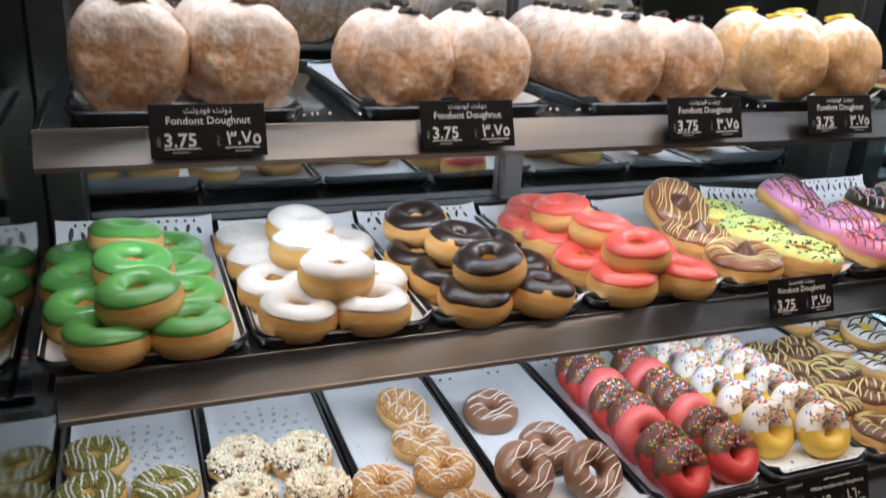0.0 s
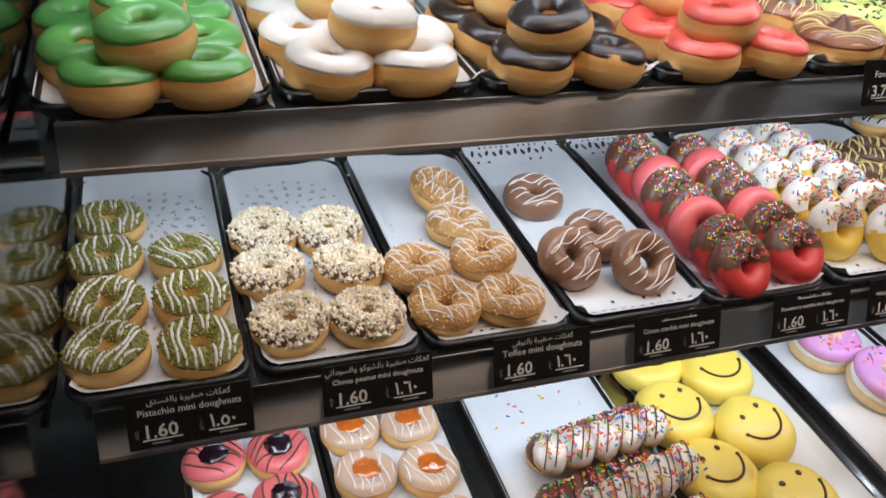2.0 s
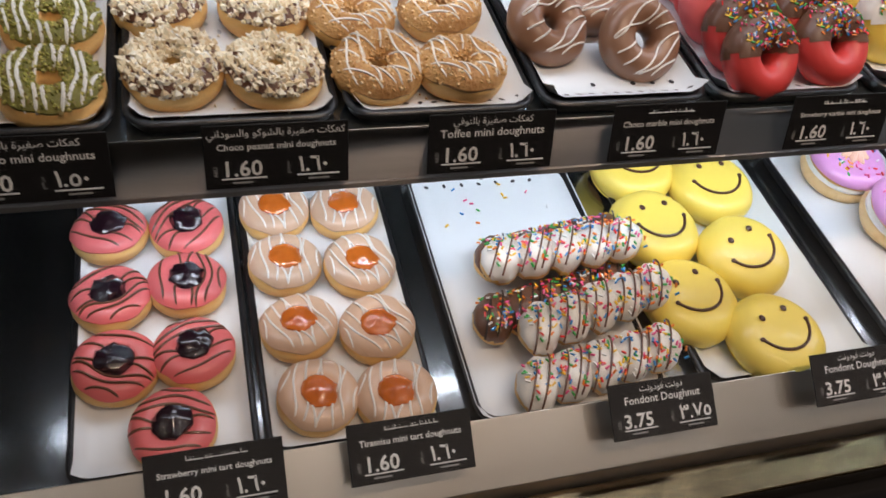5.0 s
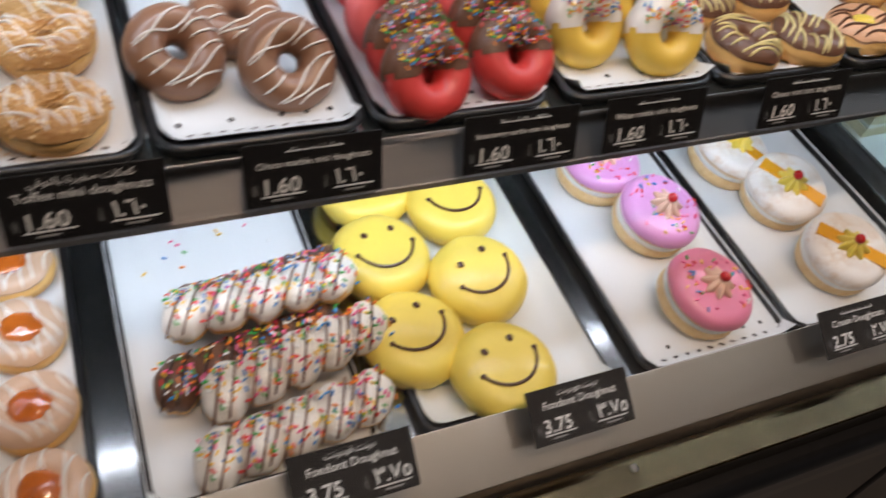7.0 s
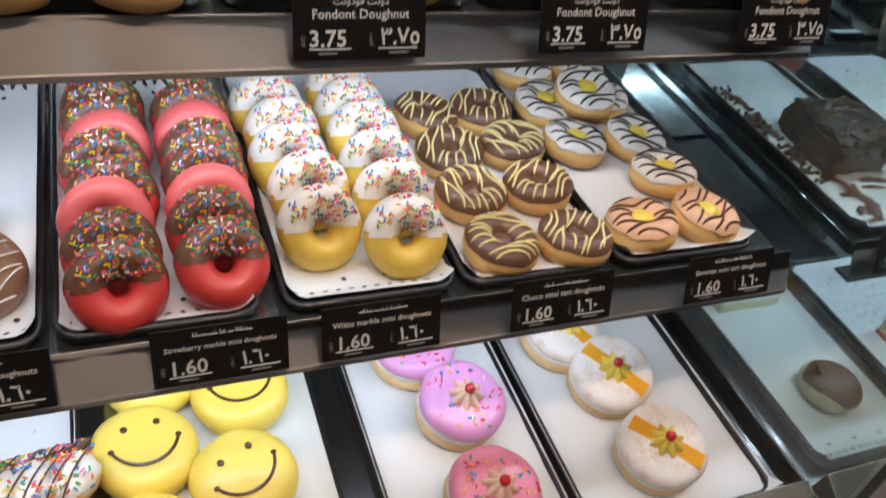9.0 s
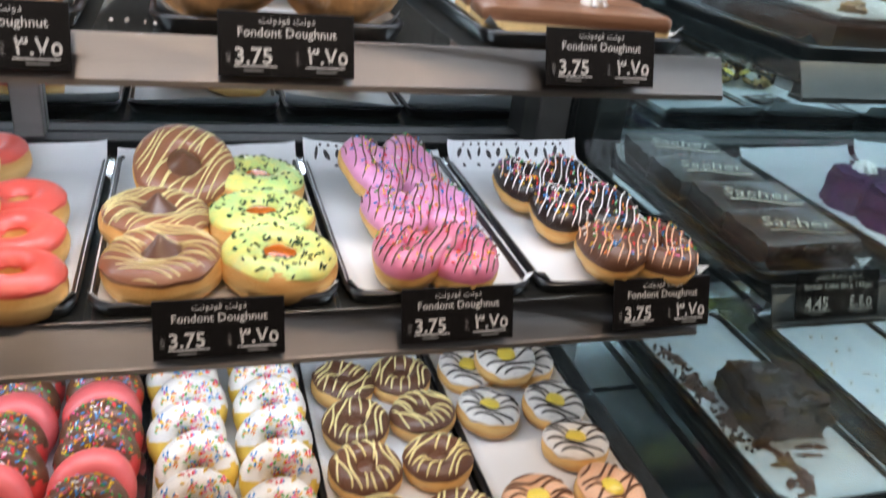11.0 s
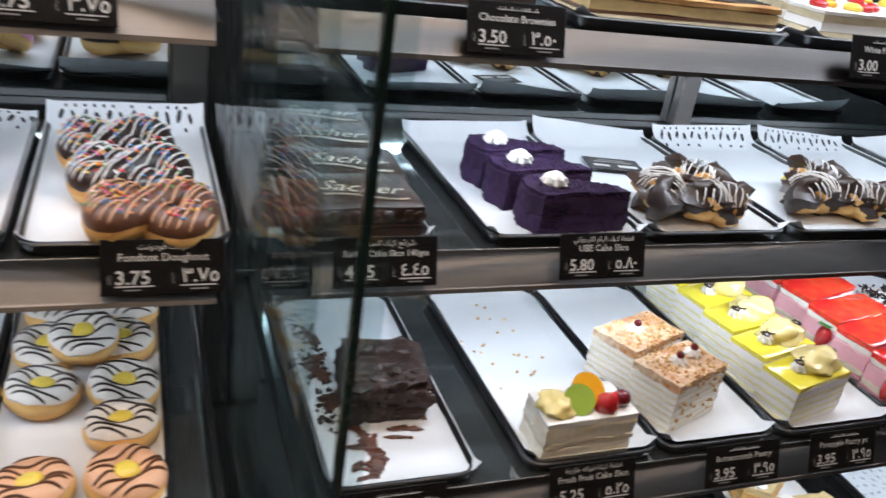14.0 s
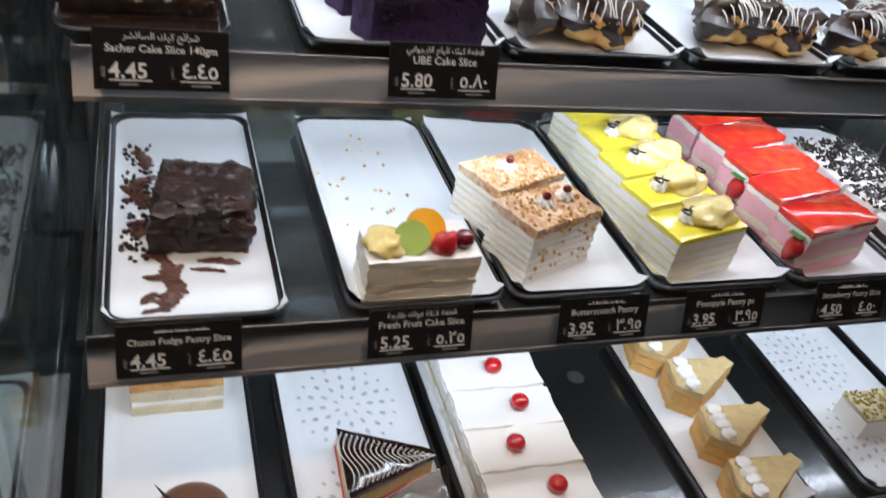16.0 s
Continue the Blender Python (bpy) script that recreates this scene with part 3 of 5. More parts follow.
# first shape of each letter, and whether it joins the letter that follows
LETTERS = {"ا": (0xFE8D, 0), "ئ": (0xFE89, 1), "ب": (0xFE8F, 1), "ة": (0xFE93, 0), "ت": (0xFE95, 1), "ج": (0xFE9D, 1), "ح": (0xFEA1, 1), "د": (0xFEA9, 0), "ر": (0xFEAD, 0), "ز": (0xFEAF, 0),
           "س": (0xFEB1, 1), "ش": (0xFEB5, 1), "ص": (0xFEB9, 1), "ط": (0xFEC1, 1), "ع": (0xFEC9, 1), "غ": (0xFECD, 1), "ف": (0xFED1, 1), "ق": (0xFED5, 1), "ك": (0xFED9, 1),
           "ل": (0xFEDD, 1), "م": (0xFEE1, 1), "ن": (0xFEE5, 1), "ه": (0xFEE9, 1), "و": (0xFEED, 0), "ي": (0xFEF1, 1)}


def arabic(words):
    """Joined letter shapes, set from right to left."""
    out = ""
    for i, c in enumerate(words):
        if c not in LETTERS:
            out += c
            continue
        before = i > 0 and LETTERS.get(words[i - 1], (0, 0))[1]
        after = LETTERS[c][1] and i + 1 < len(words) and words[i + 1] in LETTERS
        out += chr(LETTERS[c][0] + (3 if before and after else 2 if after else 1 if before else 0))
    return out[::-1]


def price_tag(x, y, z, name, price, eastern, lean=20, w=0.100, h=0.047, rz=0.0):
    t = thing("price_tag", "black price card reading " + name, "price tag", pose(x, y, z, -lean, 0, rz), group="price tags")
    card = part("card", B(0, w, 0.0, 0.0012, -h, 0), CARD, t, bevel=0.0006)
    part("holder", Shape().rings([[(q, 0.0013, -h * 0.4), (q, 0.0013, -h * 0.95), (q, 0.0034, -h * 0.62)] for q in (w * 0.25, w * 0.75)]), FRAME, t)

    def put(nm, s, size, px, pz, material=INK, align="CENTER", turn=0.0, bold=0.0):
        ob = new(nm, text_mesh(s, size, material, align, bold))
        ob.parent = card
        ob.matrix_local = pose(px, -0.0005, pz, 90, 0, 0) @ pose(0, 0, 0, 0, 0, turn)
        return ob
    wide = max(v.co.x for v in text_mesh(name, 1.0, INK, "LEFT").vertices)
    put("product_name", name, min(0.0094, w * 0.82 / wide), w * 0.5, -h * 0.385, bold=0.0001)
    put("price", price, 0.0165, w * 0.11, -h * 0.80, align="LEFT", bold=0.0003)
    put("price_arabic", eastern, 0.0165, w * 0.64, -h * 0.78, align="LEFT", bold=0.0003)
    put("currency", "AED", 0.0042, w * 0.085, -h * 0.80, GREYINK, "LEFT", 90)
    u = Shape().box(w * 0.11, w * 0.42, -0.0006, 0.0, -h * 0.85, -h * 0.83).box(w * 0.63, w * 0.93, -0.0006, 0.0, -h * 0.85, -h * 0.83)
    part("underline", u, INK, card, kind="stuff")
    g = Shape().box(w * 0.18, w * 0.32, -0.0006, 0.0, -h * 0.92, -h * 0.895).box(w * 0.71, w * 0.86, -0.0006, 0.0, -h * 0.92, -h * 0.895)
    part("small_print", g, GREYINK, card, kind="stuff")
    put("currency_arabic", arabic("درهم"), 0.0046, w * 0.578, -h * 0.80, GREYINK, "LEFT", 90)
    if name in ARABIC:
        put("arabic_line", arabic(ARABIC[name]), 0.0072, w * 0.5, -h * 0.175, bold=0.00003)
    else:
        a, rng = Shape(), random.Random(len(name))
        q = w * 0.3
        while q < w * 0.7:
            k = rng.uniform(0.0012, 0.005)
            a.box(q, q + k, -0.0006, 0.0, -h * 0.160, -h * 0.145)
            if rng.random() < 0.6:
                a.box(q, q + 0.0005, -0.0006, 0.0, -h * 0.145, -h * rng.uniform(0.085, 0.12))
            if rng.random() < 0.5:
                a.box(q + k * 0.4, q + k * 0.4 + 0.0006, -0.0006, 0.0, -h * 0.118, -h * 0.104)
            q += k + rng.choice((0.0, 0.0006, 0.0014))
        part("arabic_line", a, INK, card, kind="stuff")
    return t


FD = ("Fondont Doughnut", "3.75", "٣.٧٥")
for x in (0.123, 0.372, 0.660, 0.858, 1.116):
    price_tag(x, 0.049, 1.411, *FD)
for x in (0.804, 1.0, 1.197):
    price_tag(x, -0.004, 1.201, *FD)
for x, nm, ar in ((0.054, "Pistachio mini doughnuts", "١.٥٠"), (0.213, "Choco peanut mini doughnuts", "١.٦٠"), (0.372, "Toffee mini doughnuts", "١.٦٠"), (0.521, "Choco marble mini doughnuts", "١.٦٠"),
                  (0.686, "Strawberry marble mini doughnuts", "١.٦٠"), (0.812, "White marble mini doughnuts", "١.٦٠"), (0.977, "Choco mini tart doughnuts", "١.٦٠"), (1.158, "Bavarian mini tart doughnuts", "١.٦٠")):
    price_tag(x, -0.111, 0.993, nm, "1.60", ar)
for x, nm, p, ar in ((0.150, "Strawberry mini tart doughnuts", "1.60", "١.٦٠"), (0.298, "Tiramisu mini tart doughnuts", "1.60", "١.٦٠"), (0.520, *FD), (0.723, *FD), (1.050, "Cream Doughnuts", "2.75", "٢.٧٥")):
    price_tag(x, -0.246, 0.803, nm, p, ar, lean=56)
for x, nm, p, ar in ((1.508, "Chocolate Brownies", "3.50", "٣.٥٠"), (1.962, "White Fruit Slice", "3.00", "٣.٠٠")):
    price_tag(x, 0.049, 1.411, nm, p, ar)
for x, nm, p, ar in ((1.391, "Sacher Cake Slice 140gm", "4.45", "٤.٤٥"), (1.622, "UBE Cake Slice", "5.80", "٥.٨٠")):
    price_tag(x, -0.008, 1.202, nm, p, ar)
for x, nm, p, ar in ((1.397, "Choco Fudge Pastry Slice", "4.45", "٤.٤٥"), (1.607, "Fresh Fruit Cake Slice", "5.25", "٥.٢٥"), (1.797, "Butterscotch Pastry", "3.95", "٣.٩٥"),
                     (1.941, "Pineapple Pastry pc", "3.95", "٣.٩٥"), (2.110, "Strawberry Pastry Slice", "4.50", "٤.٥٠")):
    price_tag(x, -0.111, 0.993, nm, p, ar)

Z1, Z2, Z3, Z0 = (SHELFZ[k] for k in (1, 2, 3, 0))
FLOOR_T = 0.0045
for i, (a, b, lc) in enumerate(((0.055, 0.265, ""), (0.318, 0.53, ""), (0.575, 0.765, ""), (0.81, 1.005, ""), (1.068, 1.262, "back"))):
    tray(a, b, 0.062, 0.345, Z1, 0.016, lc, seed=i)
for i, (a, b) in enumerate(((0.014, 0.199), (0.203, 0.385), (0.387, 0.565), (0.570, 0.750), (0.756, 0.952), (0.957, 1.126), (1.131, 1.305))):
    tray(a, b, 0.004, 0.335, Z2, 0.034 if i in (0, 6) else 0.022, "back" if i in (0, 2, 6, 5) else "", seed=10 + i, over=0.004)
for i in range(8):
    a = 0.009 + 0.1532 * i + (0.012 if i >= 5 else 0)
    tray(a, a + (0.149 if i != 7 else 0.158), -0.099, 0.272, Z3, 0.010, ("doily", "doily", "front", "both", "both", "front", "", "")[i], seed=20 + i)
for i, (a, b, lc, ov) in enumerate(((0.088, 0.236, "", 0), (0.240, 0.390, "", 0), (0.420, 0.612, "back", 0.004), (0.648, 0.845, "", 0.0), (0.880, 1.064, "front", 0.004), (1.072, 1.296, "", 0.006))):
    tray(a, b, -0.236, 0.085, Z0, 0.012, lc, seed=30 + i, over=ov)
for i, (a, b) in enumerate(((1.385, 1.60), (1.63, 1.90), (1.92, 2.2), (2.22, 2.5))):
    tray(a, b, 0.062, 0.345, Z1, 0.022, "", seed=40 + i)
for i, (a, b) in enumerate(((1.362, 1.496), (1.552, 1.736), (1.740, 1.928), (1.938, 2.12), (2.13, 2.31), (2.33, 2.5))):
    tray(a, b, 0.004, 0.335, Z2, 0.026, "back" if i in (3, 4) else "", seed=50 + i, over=0.004)
for i, (a, b) in enumerate(((1.385, 1.540), (1.590, 1.750), (1.754, 1.910), (1.916, 2.090), (2.095, 2.25), (2.256, 2.42))):
    tray(a, b, -0.099, 0.262, Z3, 0.010, "", seed=60 + i, over=0.004 if i == 0 else 0.0)
for i, (a, b, lc) in enumerate(((1.366, 1.526, "front"), (1.553, 1.720, "doily"), (1.728, 1.886, ""), (2.010, 2.160, ""), (2.238, 2.40, "doily"), (2.41, 2.56, ""))):
    tray(a, b, -0.225, 0.085, Z0, 0.010, lc, seed=70 + i)


# ---- ring doughnuts ----
class Ring:
    """The measures of a ring: its mid radius, its thickness and half its height."""

    def __init__(self, R, r, h):
        self.R, self.r, self.h, self.zc = R, r, h, h * 0.86

    def at(self, u, v, off=0.0, seed=0.0):
        a = 2 * math.pi * u
        k = 1 + 0.05 * noise.noise((math.cos(a) * 1.2 + seed, math.sin(a) * 1.2, seed))
        q = (self.R + (self.r + off) * math.cos(v)) * k
        z = self.zc + (self.h * k + off) * math.sin(v)
        return (q * math.cos(a), q * math.sin(a), max(z, -0.0 - off * 0.2))

    def top(self, x, y, off=0.0):
        q = (math.hypot(x, y) - self.R) / self.r
        return None if abs(q) > 0.93 else self.zc + (self.h + off) * math.sqrt(1 - q * q)

    def scatter(self, rng, off=0.0012, test=None, vmin=0.35):
        u, v = rng.random(), rng.uniform(vmin, math.pi - vmin)
        p = self.at(u, v, off)
        if test and not test(p):
            return None
        a = 2 * math.pi * u
        return p, (math.cos(v) * math.cos(a), math.cos(v) * math.sin(a), math.sin(v) + 0.01)

    def body(self, seed=0.0):
        return Shape().rings([[self.at(i / 48, 2 * math.pi * j / 28, 0, seed) for i in range(48)] for j in range(29)], (False, False))

    def shell(self, off=0.0014, low=0.05, wave=0.16, seed=0.0, keep=None, full=False):
        nu, nv = 48, 14

        def fn(u, v):
            a = 2 * math.pi * u
            lo = low + wave * noise.noise((math.cos(a) * 2.6, math.sin(a) * 2.6, seed))
            vv = (-math.pi * 0.5 + 2 * math.pi * v) if full else lo + (math.pi - 2 * lo) * v
            o = off if (full or 0 < v < 1) else -0.0012
            return self.at(u % 1.0, vv, o, 0.0)
        return Shape().grid(nu, nv, fn, keep)

    def drizzle(self, n, rad, rng, slant=0.5, cross=False):
        """A thread of icing dropped to and fro over the ring."""
        s, E = Shape(), self.R + self.r * 0.9
        for i in range(n):
            y0 = -E + 2 * E * (i + 0.5) / n + rng.uniform(-1, 1) * E / n * 0.7
            run, m = [], 26
            ph, amp = rng.uniform(0, 6), rng.uniform(0.002, 0.004)
            for k in range(m + 1):
                x = -E + 2 * E * k / m
                y = y0 + slant * x * (1 if i % 2 or not cross else -1) * 0.5 + amp * math.sin(3.5 * x / E + ph)
                z = self.top(x, y, 0.0016)
                if z is None:
                    if len(run) > 2:
                        s.tube(run, rad, 5, taper=True)
                    run = []
                else:
                    run.append((x, y, z + rad * 0.5))
            if len(run) > 2:
                s.tube(run, rad, 5, taper=True)
        return s


MINI = Ring(0.0218, 0.0133, 0.0150)
REG = Ring(0.0240, 0.0160, 0.0195)
BIG = Ring(0.0305, 0.0190, 0.0190)


def ring_doughnut(label, ring, dough=None, cover=None, low=0.05, extra=(), group="", seed=0.0, full=False, wave=0.16):
    t = thing("doughnut", label, "doughnut", group=group)
    if dough:
        part("dough", ring.body(seed), dough, t)
    top = t
    if cover:
        top = part("icing", ring.shell(low=low, seed=seed + 3, full=full, wave=wave), cover, t)
    for nm, shape, material, lb in extra:
        part(nm, shape, material, top, lb, kind="stuff" if nm in ("sprinkles", "crumbs", "flecks") else "")
    return t


def spread(ob, spots, z, rng, tilt=7.0, pitch=0.0, turn=180.0, base=0.0):
    """Sets the first thing down and copies it to the other places."""
    for i, (x, y) in enumerate(spots):
        m = pose(x, y, z, pitch + rng.uniform(-tilt, tilt), rng.uniform(-tilt, tilt), base + rng.uniform(-turn, turn))
        if i == 0:
            ob.matrix_basis = m
        else:
            copy_thing(ob, m)


R_ = random.Random(5)
for lb, cover, low1, low2, grp in (
    ("green iced ring doughnut piled on a paper-lined tray", GREEN,
     [(0.075, 0.026), (0.147, 0.026), (0.055, 0.088), (0.148, 0.088), (0.049, 0.158), (0.144, 0.162), (0.050, 0.226), (0.138, 0.230)], [(0.106, 0.043), (0.099, 0.120), (0.093, 0.205)], "green doughnuts"),
    ("white iced ring doughnut piled on a paper-lined tray", WHITE,
     [(0.249, 0.037), (0.325, 0.028), (0.240, 0.109), (0.340, 0.090), (0.239, 0.183), (0.335, 0.205), (0.230, 0.245)], [(0.293, 0.058), (0.276, 0.128), (0.284, 0.205)], "white doughnuts"),
    ("dark chocolate ring doughnut piled on a paper-lined tray", DARK,
     [(0.437, 0.028), (0.511, 0.026), (0.423, 0.087), (0.416, 0.155), (0.516, 0.092), (0.511, 0.165)], [(0.460, 0.042), (0.450, 0.115), (0.428, 0.195)], "chocolate doughnuts"),
    ("coral pink iced ring doughnut piled on a paper-lined tray", PINK,
     [(0.622, 0.027), (0.702, 0.028), (0.610, 0.093), (0.601, 0.162), (0.600, 0.232), (0.640, 0.29), (0.698, 0.096), (0.690, 0.165)], [(0.648, 0.044), (0.640, 0.118), (0.632, 0.195)], "pink doughnuts"),
):
    d = ring_doughnut(lb, REG, DOUGH, cover, 0.46, group=grp, seed=len(lb) * 0.37, wave=0.12)
    spread(d, low1, Z2 + FLOOR_T, R_, 5)
    for x, y in low2:
        copy_thing(d, pose(x, y, Z2 + FLOOR_T + 0.0305, R_.uniform(-8, 8), R_.uniform(-8, 8), R_.uniform(0, 360)))

# large decorated rings beside them
r5 = random.Random(9)
star = Shape().revolve([(0.0, 0.0), (0.014, 0.0), (0.016, 0.005), (0.011, 0.010), (0.006, 0.015), (0.001, 0.021)], 14, pose(0, 0, 0.026), wob=0.25)
d = ring_doughnut("large caramel iced ring doughnut with yellow drizzle and a chocolate dollop", BIG, DOUGH, CARAMEL, 0.40,
                  [("drizzle", BIG.drizzle(15, 0.0009, r5, 0.4), PALEYEL, "thin yellow drizzle"), ("dollop", star.rough(0.001, 150), MILK, "chocolate dollop")], "large ring doughnuts", 1.3)
spread(d, [(0.812, 0.052), (0.803, 0.135)], Z2 + FLOOR_T, r5, 4)
copy_thing(d, pose(0.828, 0.226, Z2 + 0.026, 28, -22, 40))
d = ring_doughnut("large lemon and lime iced ring doughnut with dark flecks", BIG, DOUGH, LEMON, 0.36,
                  [("flecks", Shape().bits(90, lambda g: BIG.scatter(g, 0.0016, None, 0.7), 0.0040, r5, True), HERB, "dark green flecks"),
                   ("jam", Shape().blob((0, 0, 0.024), (0.017, 0.017, 0.008), wob=0.2), JAM, "apricot jam centre")], "large ring doughnuts", 2.3)
spread(d, [(0.904, 0.050), (0.897, 0.132), (0.898, 0.222)], Z2 + FLOOR_T, r5, 4)


def knot(label, cover, line, group, rng):
    """A twisted knot of dough: a figure of eight with thick strands."""
    t = thing("twist_doughnut", label, "doughnut", group=group)

    def eight(k, lift, dz):
        a = 2 * math.pi * k
        return Vector((0.040 * math.sin(a), 0.034 * math.sin(2 * a) * 0.8, 0.017 + lift * (0.5 + 0.5 * math.cos(a)) + dz))
    lump = [0.0162 + 0.0011 * math.sin(2 * math.pi * k / 48 * 5) for k in range(49)]
    for nm, dz, grow, material in (("dough", -0.002, 0.0, DOUGH), ("icing", 0.0042, 0.0004, cover)):
        s = Shape()
        loops = []
        for k in range(49):
            p, q = eight(k / 48, 0.007, dz), eight((k + 0.5) / 48, 0.007, dz)
            dr = (q - p).normalized()
            a = dr.cross(Vector((0, 0, 1))).normalized()
            b = dr.cross(a)
            rr = lump[k] * (1 if nm == "dough" else 0.96) + grow
            loops.append([tuple(p + a * rr * math.cos(0.6283 * j) + b * rr * 0.95 * math.sin(0.6283 * j)) for j in range(10)])
        s.rings(loops, (False, False))
        part(nm, s.rough(0.0012, 60), material, t)

    def on(g):
        k = g.random()
        p = eight(k, 0.007, 0.0042)
        a = g.uniform(-0.9, 0.9)
        dr = (eight(k + 0.01, 0.007, 0.0042) - p).normalized()
        side = dr.cross(Vector((0, 0, 1))).normalized()
        up = (Vector((0, 0, 1)) * math.cos(a) + side * math.sin(a)).normalized()
        return p + up * 0.0168, up
    part("sprinkles", Shape().bits(130, on, 0.0036, rng, True), SPRINK, t, kind="stuff")
    z, spine = Shape(), [(eight(k / 48, 0.007, 0.0042), lump[k] * 0.96 + 0.0014) for k in range(48)]
    for i in range(15):
        x0, run = -0.062 + 0.124 * i / 14 + rng.uniform(-0.002, 0.002), []
        for k in range(41):
            y = -0.046 + 0.092 * k / 40
            x = x0 + 0.45 * y + 0.0015 * math.sin(y * 130 + i)
            tops = [p.z + math.sqrt(q * q - (p.x - x) ** 2 - (p.y - y) ** 2) for p, q in spine if (p.x - x) ** 2 + (p.y - y) ** 2 < q * q * 0.93]
            if tops:
                run.append((x, y, max(tops)))
            if run and (not tops or k == 40):
                if len(run) > 2:
                    z.tube(run, 0.0008, 5, taper=True)
                run = []
    part("drizzle", z, line, t)
    return t


d = knot("magenta iced twist doughnut with dark drizzle and sprinkles", MAGENTA, MILK, "twist doughnuts", r5)
d.matrix_basis = pose(1.046, 0.125, Z2 + FLOOR_T + 0.004, 6, 0, 8)
copy_thing(d, pose(1.032, 0.222, Z2 + FLOOR_T + 0.016, 26, 8, 24))
d = knot("hot pink iced twist doughnut with sprinkles", HOTPINK, MILK, "twist doughnuts", r5)
d.matrix_basis = pose(1.040, 0.040, Z2 + FLOOR_T, 2, 0, -6)
d = knot("dark chocolate twist doughnut with white drizzle and sprinkles", DARK, WHITE, "twist doughnuts", r5)
d.matrix_basis = pose(1.222, 0.122, Z2 + FLOOR_T + 0.002, 6, 0, -8)
copy_thing(d, pose(1.208, 0.198, Z2 + FLOOR_T + 0.004, 8, 0, -2))
d = knot("milk chocolate twist doughnut with orange drizzle and sprinkles", MILK, PEACH, "twist doughnuts", r5)
d.matrix_basis = pose(1.238, 0.036, Z2 + FLOOR_T, 2, 0, -6)

# ---- mini doughnuts ----
r3 = random.Random(11)
ZM = Z3 + FLOOR_T
d = ring_doughnut("mini doughnut covered in pistachio crumbs with white drizzle", MINI, DOUGH, PISTGREEN, 0.46,
                  [("crumbs", Shape().bits(420, lambda g: MINI.scatter(g, 0.0020, None, 0.55), 0.0021, r3), PISTA, "chopped pistachio"), ("drizzle", MINI.drizzle(9, 0.0014, r3, 0.5), WHITE, "white drizzle")], "pistachio mini doughnuts", 4.1)
spread(d, [(0.044, -0.052), (0.117, -0.060), (0.043, 0.014), (0.115, 0.010), (0.041, 0.087), (0.115, 0.079), (0.043, 0.156)], ZM, r3, 6, turn=40, base=80)
d = ring_doughnut("mini chocolate doughnut covered in chopped nuts with white drizzle", MINI, DOUGH, MILK, 0.34,
                  [("crumbs", Shape().bits(620, lambda g: MINI.scatter(g, 0.0014, None, 0.40), 0.0022, r3).bits(260, lambda g: MINI.scatter(g, 0.0026, None, 0.55), 0.0040, r3), PEANUT, "chopped nuts"), ("drizzle", MINI.drizzle(7, 0.0011, r3, 0.2), WHITE, "white drizzle")], "nut mini doughnuts", 5.1)
spread(d, [(0.199, -0.045), (0.268, -0.052), (0.192, 0.035), (0.268, 0.027), (0.196, 0.108), (0.265, 0.098)], ZM, r3, 6, turn=30, base=90)
d = ring_doughnut("mini toffee crumb doughnut with white drizzle", MINI, DOUGH, TOFFEE, 0.05,
                  [("crumbs", Shape().bits(240, lambda g: MINI.scatter(g, 0.0014, None, 0.2), 0.0022, r3), TOFCR, "toffee crumbs"), ("drizzle", MINI.drizzle(10, 0.0010, r3, 0.7, True), WHITE, "thin white drizzle")], "toffee mini doughnuts", 6.1)
spread(d, [(0.347, -0.049), (0.411, -0.056), (0.336, 0.014), (0.415, 0.025), (0.405, 0.085)], ZM, r3, 6)
copy_thing(d, pose(0.402, 0.156, ZM + 0.006, 18, 0, 60))
d = ring_doughnut("mini doughnut fully coated in milk chocolate with white drizzle", MINI, None, TAN, 0, [("drizzle", MINI.drizzle(8, 0.0009, r3, 0.4), WHITE, "white drizzle")], "chocolate marble mini doughnuts", 7.1, True)
d.matrix_basis = pose(0.572, -0.026, ZM + 0.012, 40, -12, 20)
for x, y, z, a, b in ((0.495, -0.004, 0.010, 30, 25), (0.550, 0.034, 0.004, 10, 5), (0.517, 0.128, 0.002, 8, 0)):
    copy_thing(d, pose(x, y, ZM + z, a, 0, b))


def dipped(label, base, dip, group, rng, n):
    top = lambda c: c.y > 0.0015 + 0.002 * noise.noise(c * 120)
    s = Shape().bits(n, lambda g: MINI.scatter(g, 0.0022, lambda p: p[1] > 0.006 and abs(p[0]) < 0.028, 0.3), 0.0035, rng, True)
    return ring_doughnut(label, MINI, None, base, 0, [("dip", MINI.shell(0.0020, full=True, keep=top), dip, "dipped half"), ("sprinkles", s, SPRINK, "coloured sugar sprinkles")], group, 8.1, True)


